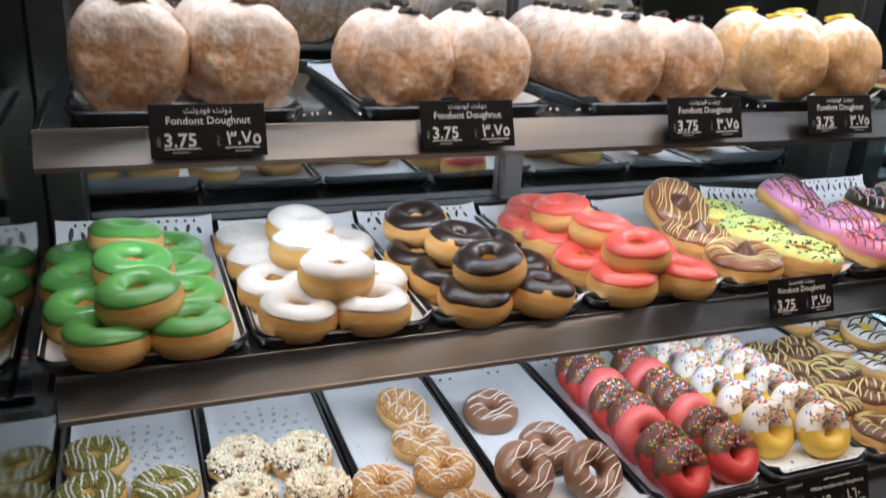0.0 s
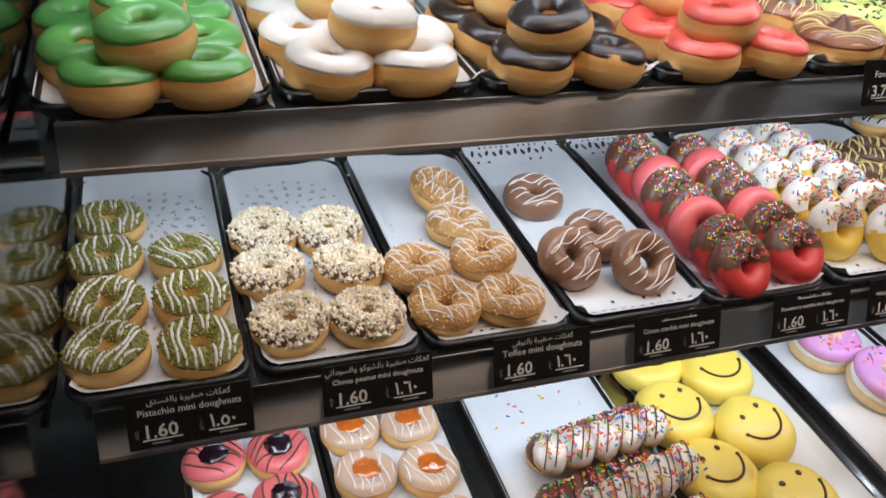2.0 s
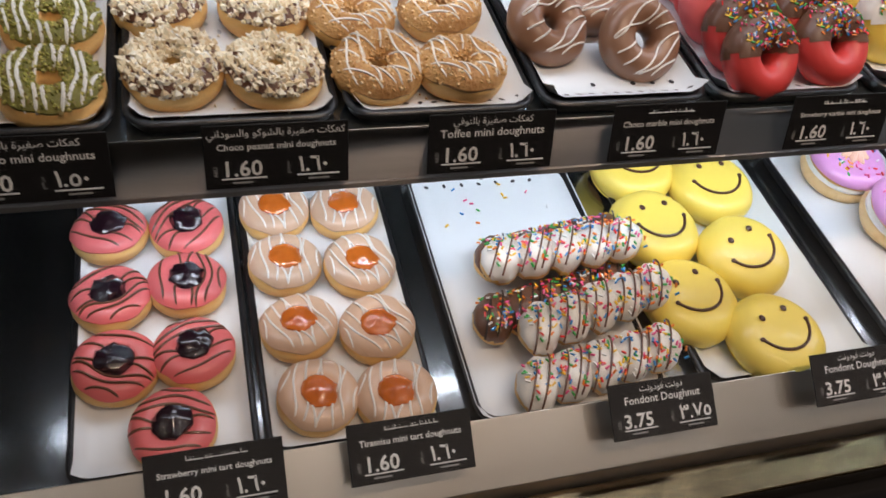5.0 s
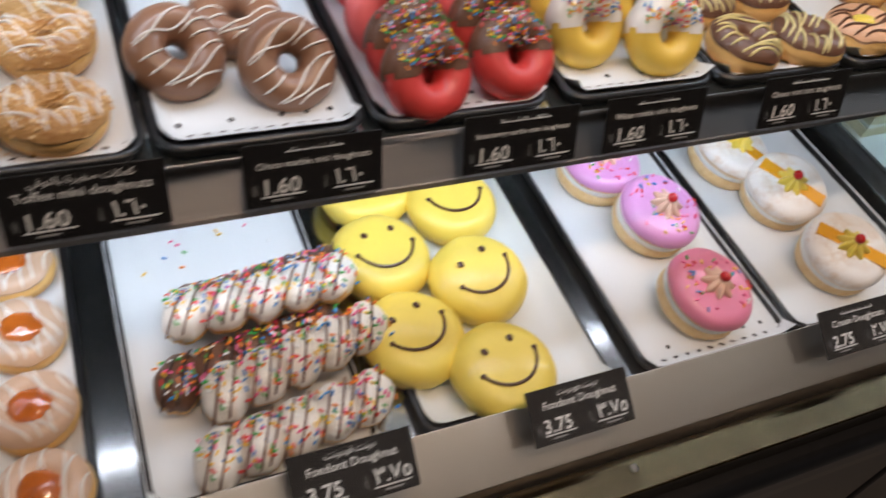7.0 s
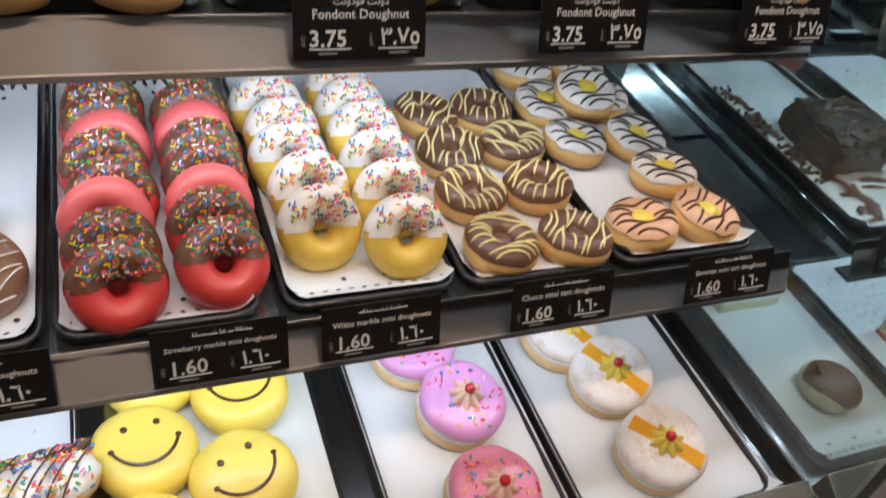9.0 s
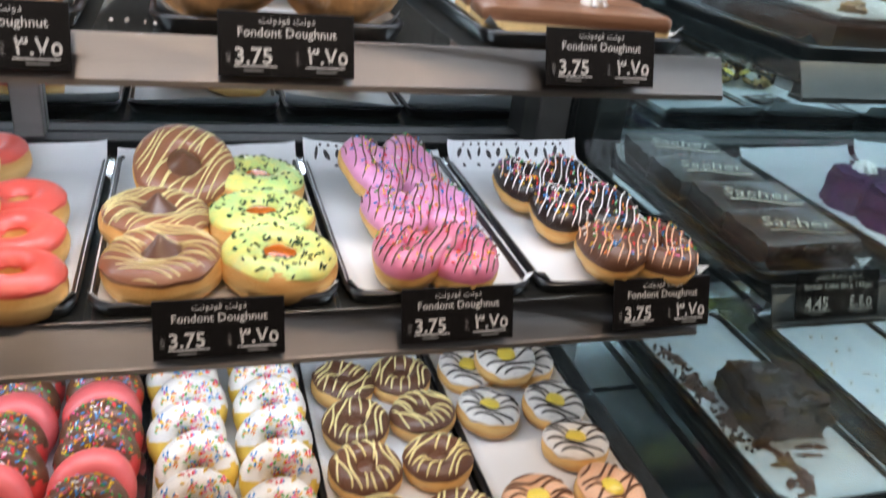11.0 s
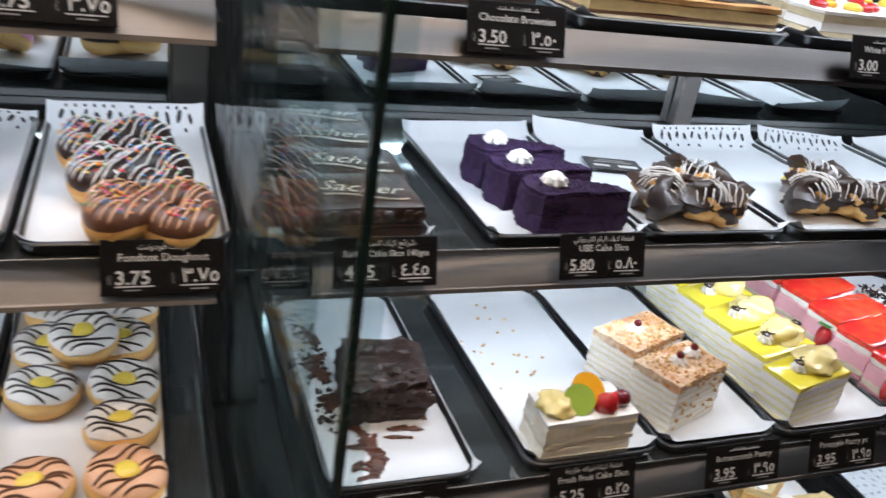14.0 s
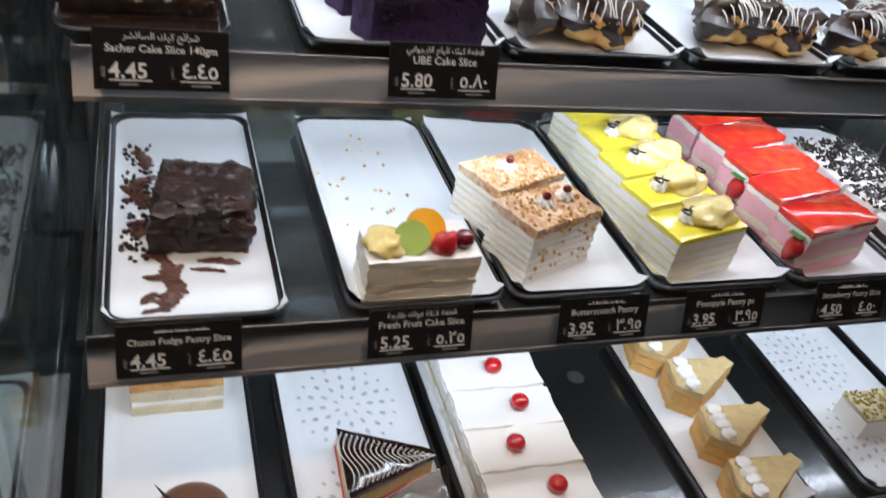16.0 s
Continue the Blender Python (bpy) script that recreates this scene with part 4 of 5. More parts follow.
d = dipped("mini red doughnut half dipped in milk chocolate with sprinkles", RED, MILK, "strawberry marble mini doughnuts", r3, 420)
p = ring_doughnut("mini rose pink doughnut standing on edge", MINI, None, ROSE, 0, (), "strawberry marble mini doughnuts", 9.1, True)
first = {}
for cx, ys in ((0.668, (-0.060, -0.026, 0.014, 0.044, 0.080, 0.112, 0.146, 0.176)), (0.744, (-0.050, -0.012, 0.022, 0.058, 0.090, 0.124, 0.156))):
    for i, y in enumerate(ys):
        k = d if i % 3 != 2 else p
        m = pose(cx + R_.uniform(-0.004, 0.004), y, ZM + 0.022 + (0.0 if i else -0.004), 58 + R_.uniform(-5, 5) - (14 if i == 0 else 0), R_.uniform(-5, 5), R_.uniform(-9, 9))
        if k in first:
            copy_thing(k, m)
        else:
            first[k], k.matrix_basis = True, m
d = dipped("mini banana yellow doughnut half dipped in white icing with sprinkles", BUTTER, WHITE, "white marble mini doughnuts", r3, 330)
for i, (x, y) in enumerate(((0.829, -0.018), (0.832, 0.034), (0.824, 0.080), (0.826, 0.124), (0.822, 0.17), (0.900, -0.040), (0.906, 0.012), (0.906, 0.060), (0.905, 0.108), (0.902, 0.152), (0.90, 0.196))):
    m = pose(x, y, ZM + 0.020, 54 + R_.uniform(-6, 6), R_.uniform(-6, 6), R_.uniform(-12, 12))
    if i == 0:
        d.matrix_basis = m
    else:
        copy_thing(d, m)
d = ring_doughnut("mini chocolate iced tart doughnut with yellow zigzag drizzle", MINI, DOUGH, MILK, 0.26,
                  [("drizzle", MINI.drizzle(9, 0.0013, r3, 0.2), PALEYEL, "yellow drizzle"), ("filling", Shape().blob((0, 0, 0.018), (0.010, 0.010, 0.006), wob=0.3), MILK, "")], "chocolate tart doughnuts", 10.1)
spread(d, [(0.986, -0.060), (1.060, -0.064), (0.986, 0.014), (1.060, 0.015), (0.990, 0.082), (1.063, 0.086), (0.985, 0.152), (1.053, 0.154)], ZM, r3, 7)
for cover, spots, lb in ((PEACH, [(1.139, -0.058), (1.211, -0.054)], "mini peach iced tart doughnut with custard centre"), (WHITE, [(1.209, 0.017), (1.133, 0.083), (1.209, 0.083), (1.134, 0.162), (1.208, 0.165), (1.140, 0.232), (1.212, 0.236)], "mini white iced tart doughnut with dark stripes and custard centre")):
    d = ring_doughnut(lb, MINI, DOUGH, cover, 0.34, [("drizzle", MINI.drizzle(7, 0.0014, r3, 0.1), DARK if cover == WHITE else MILK, "dark stripes"), ("custard", Shape().blob((0, 0, 0.0235), (0.0115, 0.0115, 0.0055), wob=0.15), CUSTARD, "yellow custard centre")], "bavarian tart doughnuts", 11.1)
    spread(d, spots, ZM, r3, 7, turn=35)
    if cover == WHITE:
        copy_thing(d, pose(1.172, 0.146, ZM + 0.024, 10, -4, 12))

# ---- deck doughnuts ----
ZD = Z0 + FLOOR_T
d = ring_doughnut("mini coral tart doughnut with blackberry jam and dark drizzle", MINI, DOUGH, BLUSH, 0.34, [("drizzle", MINI.drizzle(7, 0.0012, r3, 0.3), MILK, "dark drizzle"), ("jam", Shape().blob((0, 0, 0.0268), (0.0160, 0.0152, 0.0088), 18, 12, None, 0.3).rough(0.0022, 300), BERRY, "blackberry jam")], "strawberry tart doughnuts", 12.1)
spread(d, [(0.120, 0.018), (0.190, 0.018), (0.187, -0.053), (0.122, -0.062), (0.189, -0.130), (0.124, -0.134), (0.170, -0.199)], ZD, r3, 6)
d = ring_doughnut("mini coffee iced tart doughnut with apricot jam and white drizzle", MINI, DOUGH, BEIGE, 0.34, [("drizzle", MINI.drizzle(8, 0.0011, r3, 0.3), WHITE, "white drizzle"), ("jam", Shape().blob((0, 0, 0.0266), (0.0160, 0.0155, 0.0080), 18, 12, None, 0.25).rough(0.0012, 160), JAM, "apricot jam")], "tiramisu tart doughnuts", 13.1)
spread(d, [(0.276, 0.032), (0.347, 0.024), (0.277, -0.040), (0.347, -0.048), (0.282, -0.116), (0.352, -0.126), (0.286, -0.188), (0.355, -0.199)], ZD, r3, 6, turn=28, base=88)


def puck(R, h, lo=0.0, off=0.0, flat=0.55):
    """Half-round bun outline from the height lo to the top."""
    out = []
    for i in range(13):
        a = math.asin(max(-1, lo * 2 - 1)) + (math.pi / 2 - math.asin(max(-1, lo * 2 - 1))) * i / 12
        out.append((R - h * flat * (1 - math.cos(a)) + off * math.cos(a), h * 0.5 + (h * 0.5 + off) * math.sin(a)))
    return out + [(out[-1][0] * 0.5, out[-1][1] + 0.0012), (0.0005, out[-1][1] + 0.0018)]


def smile_bun():
    t = thing("smile_doughnut", "round yellow iced doughnut with a chocolate smile drawn on it", "doughnut", group="smile doughnuts")
    part("dough", Shape().revolve(puck(0.0485, 0.036), 32, None, 0.06, 3), DOUGH, t)
    part("icing", Shape().revolve([(0.0455, 0.004)] + puck(0.0485, 0.036, 0.14, 0.0016), 40, None, 0.06, 3).rough(0.0007, 70), YELLOW, t)
    for x in (-0.015, 0.015):
        part("eye", Shape().blob((x, 0.019, 0.0392), (0.0034, 0.0036, 0.0014), 12, 6), COCOA, t, "chocolate dot")
    line = [(0.0325 * math.sin(a), 0.012 - 0.034 * math.cos(a), 0.0394 - 0.0014 * abs(a)) for a in (radians(-70 + 140 * i / 18) for i in range(19))]
    mouth = Shape().tube(line, 0.0016, 7)
    for end in (line[0], line[-1]):
        mouth.blob(end, (0.0030, 0.0026, 0.0015), 10, 6)
    part("mouth", mouth, COCOA, t, "piped chocolate smile")
    return t


d = smile_bun()
for i, (x, y, a, tx, ty) in enumerate(((0.736, -0.198, 16, 5, 0), (0.668, -0.142, 22, 4, 2), (0.757, -0.092, 24, 9, -4), (0.670, -0.044, 10, 7, 3), (0.768, 0.010, 4, 7, 0), (0.684, 0.050, -4, 5, 0))):
    m = pose(x, y, ZD + (0.002 if tx > 4 else 0), tx, ty, a)
    if i == 0:
        d.matrix_basis = m
    else:
        copy_thing(d, m)


def braid(label, cover, line, rng, n=5, length=0.165):
    t = thing("braided_doughnut", label, "doughnut", group="braided doughnuts")
    lo, hi, z = Shape(), Shape(), Shape()
    for i in range(n):
        x = -length / 2 + length * (i + 0.5) / n
        lo.blob((0, 0, 0.015), (length / n * 0.62, 0.0255, 0.0165), 18, 11, pose(x, 0, 0, 0, 0, -32), 0.2, i)
        hi.blob((0, 0, 0.0190), (length / n * 0.62, 0.0259, 0.0170), 18, 11, pose(x, 0, 0, 0, 0, -32), 0.2, i)
        for q in (-0.28, 0.12, 0.38)[:2 + i % 2]:
            z.tube([(x + q * length / n + 0.015 * math.sin(a), 0.0250 * math.sin(a) * (1 - 0.55 * q * q), (0.0193 + 0.0180 * math.cos(a)) * (1 - 0.35 * q * q)) for a in (radians(-70 + 14 * k) for k in range(11))], 0.0010, 5)
    part("dough", lo, DOUGH, t)
    part("icing", hi, cover, t)
    part("drizzle", z, line, t, "chocolate drizzle")

    def on(g):
        x, a = g.uniform(-length / 2, length / 2), g.uniform(-1.0, 1.0)
        return (x, 0.0238 * math.sin(a), 0.0190 + 0.0168 * math.cos(a)), (0.01, math.sin(a), math.cos(a))
    part("sprinkles", Shape().bits(230, on, 0.0046, rng, True), SPRINK, t, kind="stuff")
    return t


d = braid("braided white iced doughnut with chocolate drizzle and sprinkles", WHITE, MILK, r3)
d.matrix_basis = pose(0.546, -0.080, ZD + 0.026, 0, 0, 4)
copy_thing(d, pose(0.560, -0.143, ZD + 0.016, 8, 0, 14))
copy_thing(d, pose(0.545, -0.200, ZD + 0.004, 8, 0, 9))
d = braid("braided chocolate doughnut lying under the white ones", MILK, DARK, r3)
d.matrix_basis = pose(0.528, -0.122, ZD, 0, 0, 10)
copy_thing(d, pose(0.550, -0.052, ZD, 0, 0, 8))


def cream_bun(label, cover, rng, band=False):
    t = thing("cream_doughnut", label, "doughnut", group="cream doughnuts")
    part("lower_half", Shape().revolve(puck(0.046, 0.022), 30, None, 0.05, 1), PALEBUN, t)
    part("cream", Shape().revolve([(0.040, 0.018), (0.045, 0.020), (0.046, 0.024), (0.043, 0.028)], 30, None, 0.06, 2), CREAMY, t)
    part("upper_half", Shape().revolve(puck(0.046, 0.022), 30, pose(0, 0, 0.022), 0.05, 4), DOUGH if not band else PALEBUN, t)
    part("icing", Shape().revolve([(0.044, 0.030)] + [(r, z + 0.022) for r, z in puck(0.046, 0.022, 0.45, 0.0014)], 34, None, 0.05, 4), cover, t)
    if not band:
        part("sprinkles", Shape().bits(45, lambda g: ((lambda a, q: ((q * math.cos(a), q * math.sin(a), 0.0462 - 0.09 * max(0, q - 0.032)), (0.01, 0, 1)))(g.uniform(0, 6.28), g.uniform(0.016, 0.041))), 0.0046, rng, True), SPRINK, t, kind="stuff")
    else:
        part("glaze_band", Shape().box(-0.008, 0.008, -0.041, 0.041, 0.0445, 0.0470).rough(0.001, 90), PEACHF, t, "orange glaze band")
    rose = []
    for k, (r, z) in enumerate(((0.0155, 0.045), (0.0160, 0.049), (0.011, 0.053), (0.007, 0.057), (0.001, 0.059))):
        rose.append([(r * (1 + 0.22 * math.cos(8 * a)) * math.cos(a), r * (1 + 0.22 * math.cos(8 * a)) * math.sin(a), z) for a in (6.2832 * j / 48 for j in range(48))])
    part("rosette", Shape().rings(rose), CUSTARD if band else mat("pink_buttercream", (0.86, 0.56, 0.42), 0.45, 0, 0.05, 60), t)
    part("cherry", Shape().blob((0, 0, 0.061), (0.0058, 0.0058, 0.0052)), CHERRY, t, "red glace cherry")
    return t


d = cream_bun("pink iced cream doughnut with rosette and cherry", HOTPINK, r3)
d.matrix_basis = pose(0.978, -0.17, ZD + 0.004, 11, 4, 0) @ pose(0, 0, 0, 0, 0, 20)
d = cream_bun("lilac iced cream doughnut with sprinkles, rosette and cherry", LILAC, r3)
d.matrix_basis = pose(0.986, -0.06, ZD + 0.004, 11, 3, 0) @ pose(0, 0, 0, 0, 0, 70)
copy_thing(d, pose(0.962, 0.026, ZD, 4, 0, 10))
d = cream_bun("sugar dusted cream doughnut with orange glaze and cherry", SUGAR, r3, True)
d.matrix_basis = pose(1.182, -0.162, ZD + 0.004, 12, -8, 0) @ pose(0, 0, 0, 0, 0, 40)
copy_thing(d, pose(1.176, -0.06, ZD + 0.004, 12, -8, 0) @ pose(0, 0, 0, 0, 0, 32))
copy_thing(d, pose(1.145, 0.014, ZD, 8, 0, 30))

# ---- filled buns standing on the top shelf ----
def bun(label, topping, seed, R=0.054, half=0.029):
    t = thing("filled_doughnut", label, "doughnut", group="filled doughnuts on the top shelf")
    prof = []
    for i in range(17):
        a = -math.pi / 2 + math.pi * i / 16
        c = max(0.02, math.cos(a))
        prof.append((R * c ** 0.42, half * math.copysign(abs(math.sin(a)) ** 0.9, math.sin(a))))
    s = Shape().revolve(prof, 40, pose(0, 0, 0, 90), 0.05, seed)
    s.v = [(x, y, max(z, -R * 0.93)) for x, y, z in s.v]
    part("bun", s.rough(0.004, 24, seed).rough(0.0016, 70, seed), BUNB if topping == "custard" else BUN, t)
    if topping == "cream":
        part("filling", Shape().blob((0.006, -0.012, R + 0.001), (0.020, 0.013, 0.007), 16, 9, None, 0.5, seed).rough(0.002, 120), mat("vanilla_filling", (0.66, 0.5, 0.28), 0.4, 0, 0.1, 60, 0.3, 200), t, "piped vanilla filling")
    elif topping == "choc":
        part("filling", Shape().blob((0.002, -0.012, R - 0.001), (0.011, 0.009, 0.0042), 16, 9, None, 0.5, seed), DARK, t, "chocolate filling")
    elif topping == "custard":
        part("filling", Shape().blob((0.0, 0.004, R), (0.022, 0.016, 0.005), 14, 8, None, 0.4, seed), CUSTARD, t, "yellow custard filling")
    return t


ZB = Z1 + 0.0045 + 0.0505
b1 = bun("large sugar-dusted filled bun with vanilla cream", "cream", 1.0)
b1.matrix_basis = pose(0.112, 0.102, ZB, -8, 0, -6)
for x, y, a, b in ((0.214, 0.106, -10, 5), (0.196, 0.172, -10, -4), (0.110, 0.172, -12, 8), (0.205, 0.24, -12, 0), (0.118, 0.24, -10, 0)):
    copy_thing(b1, pose(x, y, ZB, a, 0, b))
b2 = bun("large sugar-dusted filled bun with chocolate filling", "choc", 2.2, 0.050, 0.022)
b2.matrix_basis = pose(0.374, 0.098, ZB - 0.003, -14, 0, -8)
for x, y, a, b in ((0.466, 0.100, -14, 8), (0.360, 0.146, -14, -6), (0.452, 0.152, -14, 2), (0.395, 0.196, -14, 0), (0.480, 0.205, -14, 0)):
    copy_thing(b2, pose(x, y, ZB - 0.003, a, 0, b))
for x, y, a, b in ((0.630, 0.098, -12, -4), (0.716, 0.100, -12, 4), (0.622, 0.142, -14, -10), (0.616, 0.184, -14, -14), (0.612, 0.226, -14, -14), (0.706, 0.150, -14, 6), (0.704, 0.20, -14, 6), (0.61, 0.27, -14, 0), (0.70, 0.25, -14, 0)):
    copy_thing(b2, pose(x, y, ZB - 0.003, a, 0, b))
b3 = bun("large golden filled bun with yellow custard", "custard", 3.4, 0.0535, 0.031)
b3.matrix_basis = pose(0.858, 0.098, ZB, -10, 0, -8)
for x, y, a, b in ((0.955, 0.100, -12, 10), (0.866, 0.18, -12, 0), (0.955, 0.185, -12, 0)):
    copy_thing(b3, pose(x, y, ZB, a, 0, b))


def soft_box(x0, x1, y0, y1, z0, z1, nx=10, ny=6, bulge=0.002):
    s = Shape()
    loops = []
    outline = rrect(x0, x1, y0, y1, min(0.006, (y1 - y0) * 0.2), 3)
    cx, cy = (x0 + x1) / 2, (y0 + y1) / 2
    for z, k in ((z0, 0.985), (z0 + 0.002, 1.0), (z1 - 0.003, 1.0), (z1, 0.965), (z1 + bulge * 0.6, 0.8), (z1 + bulge, 0.4)):
        loops.append([(cx + (x - cx) * k, cy + (y - cy) * k, z) for x, y in outline])
    return s.rings(loops)


def cream_star(x, y, z, r=0.011, h=0.014):
    loops = []
    for k, (q, dz) in enumerate(((0.85, 0.0), (1.0, 0.22), (0.8, 0.45), (0.82, 0.55), (0.5, 0.78), (0.08, 1.0))):
        loops.append([(x + r * q * (1 + 0.2 * math.cos(7 * a + k)) * math.cos(a), y + r * q * (1 + 0.2 * math.cos(7 * a + k)) * math.sin(a), z + h * dz) for a in (6.2832 * j / 42 for j in range(42))])
    return Shape().rings(loops)


def eclair(x, y, dx):
    t = thing("chocolate_bar_cake", "long chocolate glazed cake bar with whipped cream and a cherry", "cake", pose(x, y, Z1 + FLOOR_T, 0, 0, -4), group="chocolate glazed bars")
    part("sponge", soft_box(-0.086, 0.086, -0.026, 0.026, 0, 0.018), SPONGE, t)
    part("glaze", soft_box(-0.0865, 0.0865, -0.0265, 0.0265, 0.014, 0.026).rough(0.0008, 60), TAN, t, "milk chocolate glaze")
    part("cream", cream_star(dx, 0.0, 0.027), CREAMY, t)
    part("cherry", Shape().blob((dx, 0.0, 0.043), (0.006, 0.0055, 0.005)), CHERRY, t)


eclair(1.160, 0.100, 0.02)
eclair(1.164, 0.160, -0.02)

# ---- cakes of the second case ----
def cut(name, label, poly, layers, m, group="", amp=0.0008):
    """A cut slice: its layers one above the other."""
    t = thing(name, label, "cake", m, group)
    z = 0.0
    for i, (material, h, grow) in enumerate(layers):
        cx, cy = sum(p[0] for p in poly) / len(poly), sum(p[1] for p in poly) / len(poly)
        dense = []
        for k in range(len(poly)):
            (ax, ay), (bx, by) = poly[k], poly[(k + 1) % len(poly)]
            dense += [(ax + (bx - ax) * q / 8, ay + (by - ay) * q / 8) for q in range(8)]
        lp = [(cx + (x - cx) * (1 + grow), cy + (y - cy) * (1 + grow)) for x, y in dense]
        top = [(cx + (x - cx) * 0.96, cy + (y - cy) * 0.96) for x, y in lp]
        s = Shape().rings([[(x, y, z) for x, y in lp], [(x, y, z + h * 0.25) for x, y in lp], [(x, y, z + h * 0.5) for x, y in lp], [(x, y, z + h * 0.75) for x, y in lp], [(x, y, z + h * 0.9) for x, y in lp], [(x, y, z + h) for x, y in top]])
        part("layer", s.rough(amp, 110, i + z * 50), material, t, bevel=0.004 if amp >= 0.003 else 0.0)
        z += h
    return t, z


def rect(w, d):
    return [(0, 0), (w, 0), (w, d), (0, d)]


# top shelf: brownies, almond slab, fruit slices
t, h = cut("brownie_slab", "chocolate brownie slab with white drizzle and walnuts", rect(0.165, 0.23), [(CHOCSP, 0.03, 0.0), (GANACHE, 0.004, 0.004)], pose(1.425, 0.078, Z1 + FLOOR_T))
z = Shape()
for i in range(30):
    y = 0.006 + 0.218 * i / 29
    z.tube([(0.006 + 0.153 * k / 14, y + 0.004 * math.sin(k * 1.3 + i), h + 0.0012) for k in range(15)], 0.0009, 5)
part("drizzle", z, WHITE, t, "white zigzag drizzle")
for i in range(7):
    part("walnut", Shape().blob((0.04 + 0.085 * (i % 2) + 0.01 * math.sin(i), 0.03 + 0.032 * i, h + 0.005), (0.014, 0.011, 0.008), 12, 8, None, 0.6, i).rough(0.002, 180), WALNUT, t)
t, h = cut("almond_slab", "layered toffee almond cake slab with dark drizzle", rect(0.235, 0.23), [(PALE, 0.012, 0), (MILK, 0.003, 0), (SPONGE, 0.012, 0), (TOFFEE, 0.006, 0.004)], pose(1.648, 0.078, Z1 + FLOOR_T), amp=0.0016)
z = Shape()
for i in range(22):
    z.tube([(0.008 + 0.22 * k / 14, 0.01 + 0.2 * i / 21 + 0.004 * math.sin(k * 1.1 + i), h + 0.001) for k in range(15)], 0.0012, 5)
part("drizzle", z, DARK, t, "dark drizzle")
for i in range(4):
    t, h = cut("fruit_slice", "white cream slice topped with red and yellow fruit", rect(0.12, 0.06), [(PALE, 0.014, 0), (CREAMY, 0.01, 0), (PALE, 0.008, 0), (CREAMY, 0.004, 0)], pose(1.945 + 0.125 * (i % 2), 0.08 + 0.07 * (i // 2), Z1 + FLOOR_T), "white fruit slices")
    for k in range(5):
        part("fruit", Shape().blob((0.015 + 0.022 * k, 0.03 + 0.01 * math.sin(k * 2), h + 0.003), (0.010, 0.012, 0.006)), (BERRYR, PEACHF, CUSTARD, BERRYR, CHERRY)[k], t)

# middle shelf
for i in range(4):
    t, h = cut("sacher_slice", "dark chocolate cake slice with white handwriting on top", [(0, 0), (0.116, 0.003), (0.113, 0.079), (0.003, 0.076)], [(CHOCSP, 0.014, 0.0), (MILK, 0.002, -0.01), (CHOCSP, 0.013, 0.0), (GANACHE, 0.006, 0.014)],
               pose(1.369 + 0.002 * (i % 2), 0.014 + 0.081 * i, Z2 + FLOOR_T + 0.001, 2.5, 0, (2, -3, 1, -2)[i]), "sacher slices", 0.0018)
    ob = new("handwriting", text_mesh("Sacher", 0.030, mat("white_chocolate", (0.8, 0.72, 0.58), 0.4), "LEFT", 0.0, 0.38))
    ob.parent, ob.matrix_local = t, pose(0.018, 0.038, h + 0.0022, 0, 0, -10)
    part("swash", Shape().tube([(0.022 + 0.082 * k / 12, 0.028 - 0.012 * k / 12 + 0.003 * math.sin(k * 0.5), h + 0.0016) for k in range(13)], 0.0011, 5), MATS["white_chocolate"], t)
    crust = Shape()
    for k in range(11):
        crust.blob((0.005 + 0.0105 * k, -0.0008, h - 0.006 - 0.004 * abs(math.sin(k * 1.7 + i))), (0.0075, 0.0022, 0.006), 9, 6, None, 0.5, k + i)
    part("icing_drip", crust, GANACHE, t)
ru = random.Random(92)
for i, (x, y) in enumerate(((1.606, 0.022), (1.594, 0.086), (1.590, 0.148))):
    t, h = cut("ube_slice", "purple crumb-covered cake wedge with whipped cream", [(0.006, 0), (0.116, 0.010), (0.108, 0.024), (0.024, 0.060), (0.004, 0.056), (-0.004, 0.030)], [(UBE, 0.022, 0.0), (UBE, 0.020, 0.0), (UBE, 0.005, -0.04)], pose(x, y, Z2 + FLOOR_T), "purple cake slices", 0.003)
    part("crumb_coat", Shape().bits(420, lambda g: (lambda q, w: ((0.006 + 0.09 * q, 0.006 + 0.046 * w * (1 - 0.55 * q), h + 0.0002), (0.01, 0, 1)))(g.random(), g.random()), 0.0024, ru).bits(200, lambda g: (lambda q: ((q, 0.09 * q - 0.0008, h * g.random()), (0.05, -1, 0.05)))(g.uniform(0.006, 0.112)), 0.0022, ru), UBE, t, kind="stuff")
    part("cream", cream_star(0.03, 0.028, h, 0.0135, 0.015), CREAMY, t)


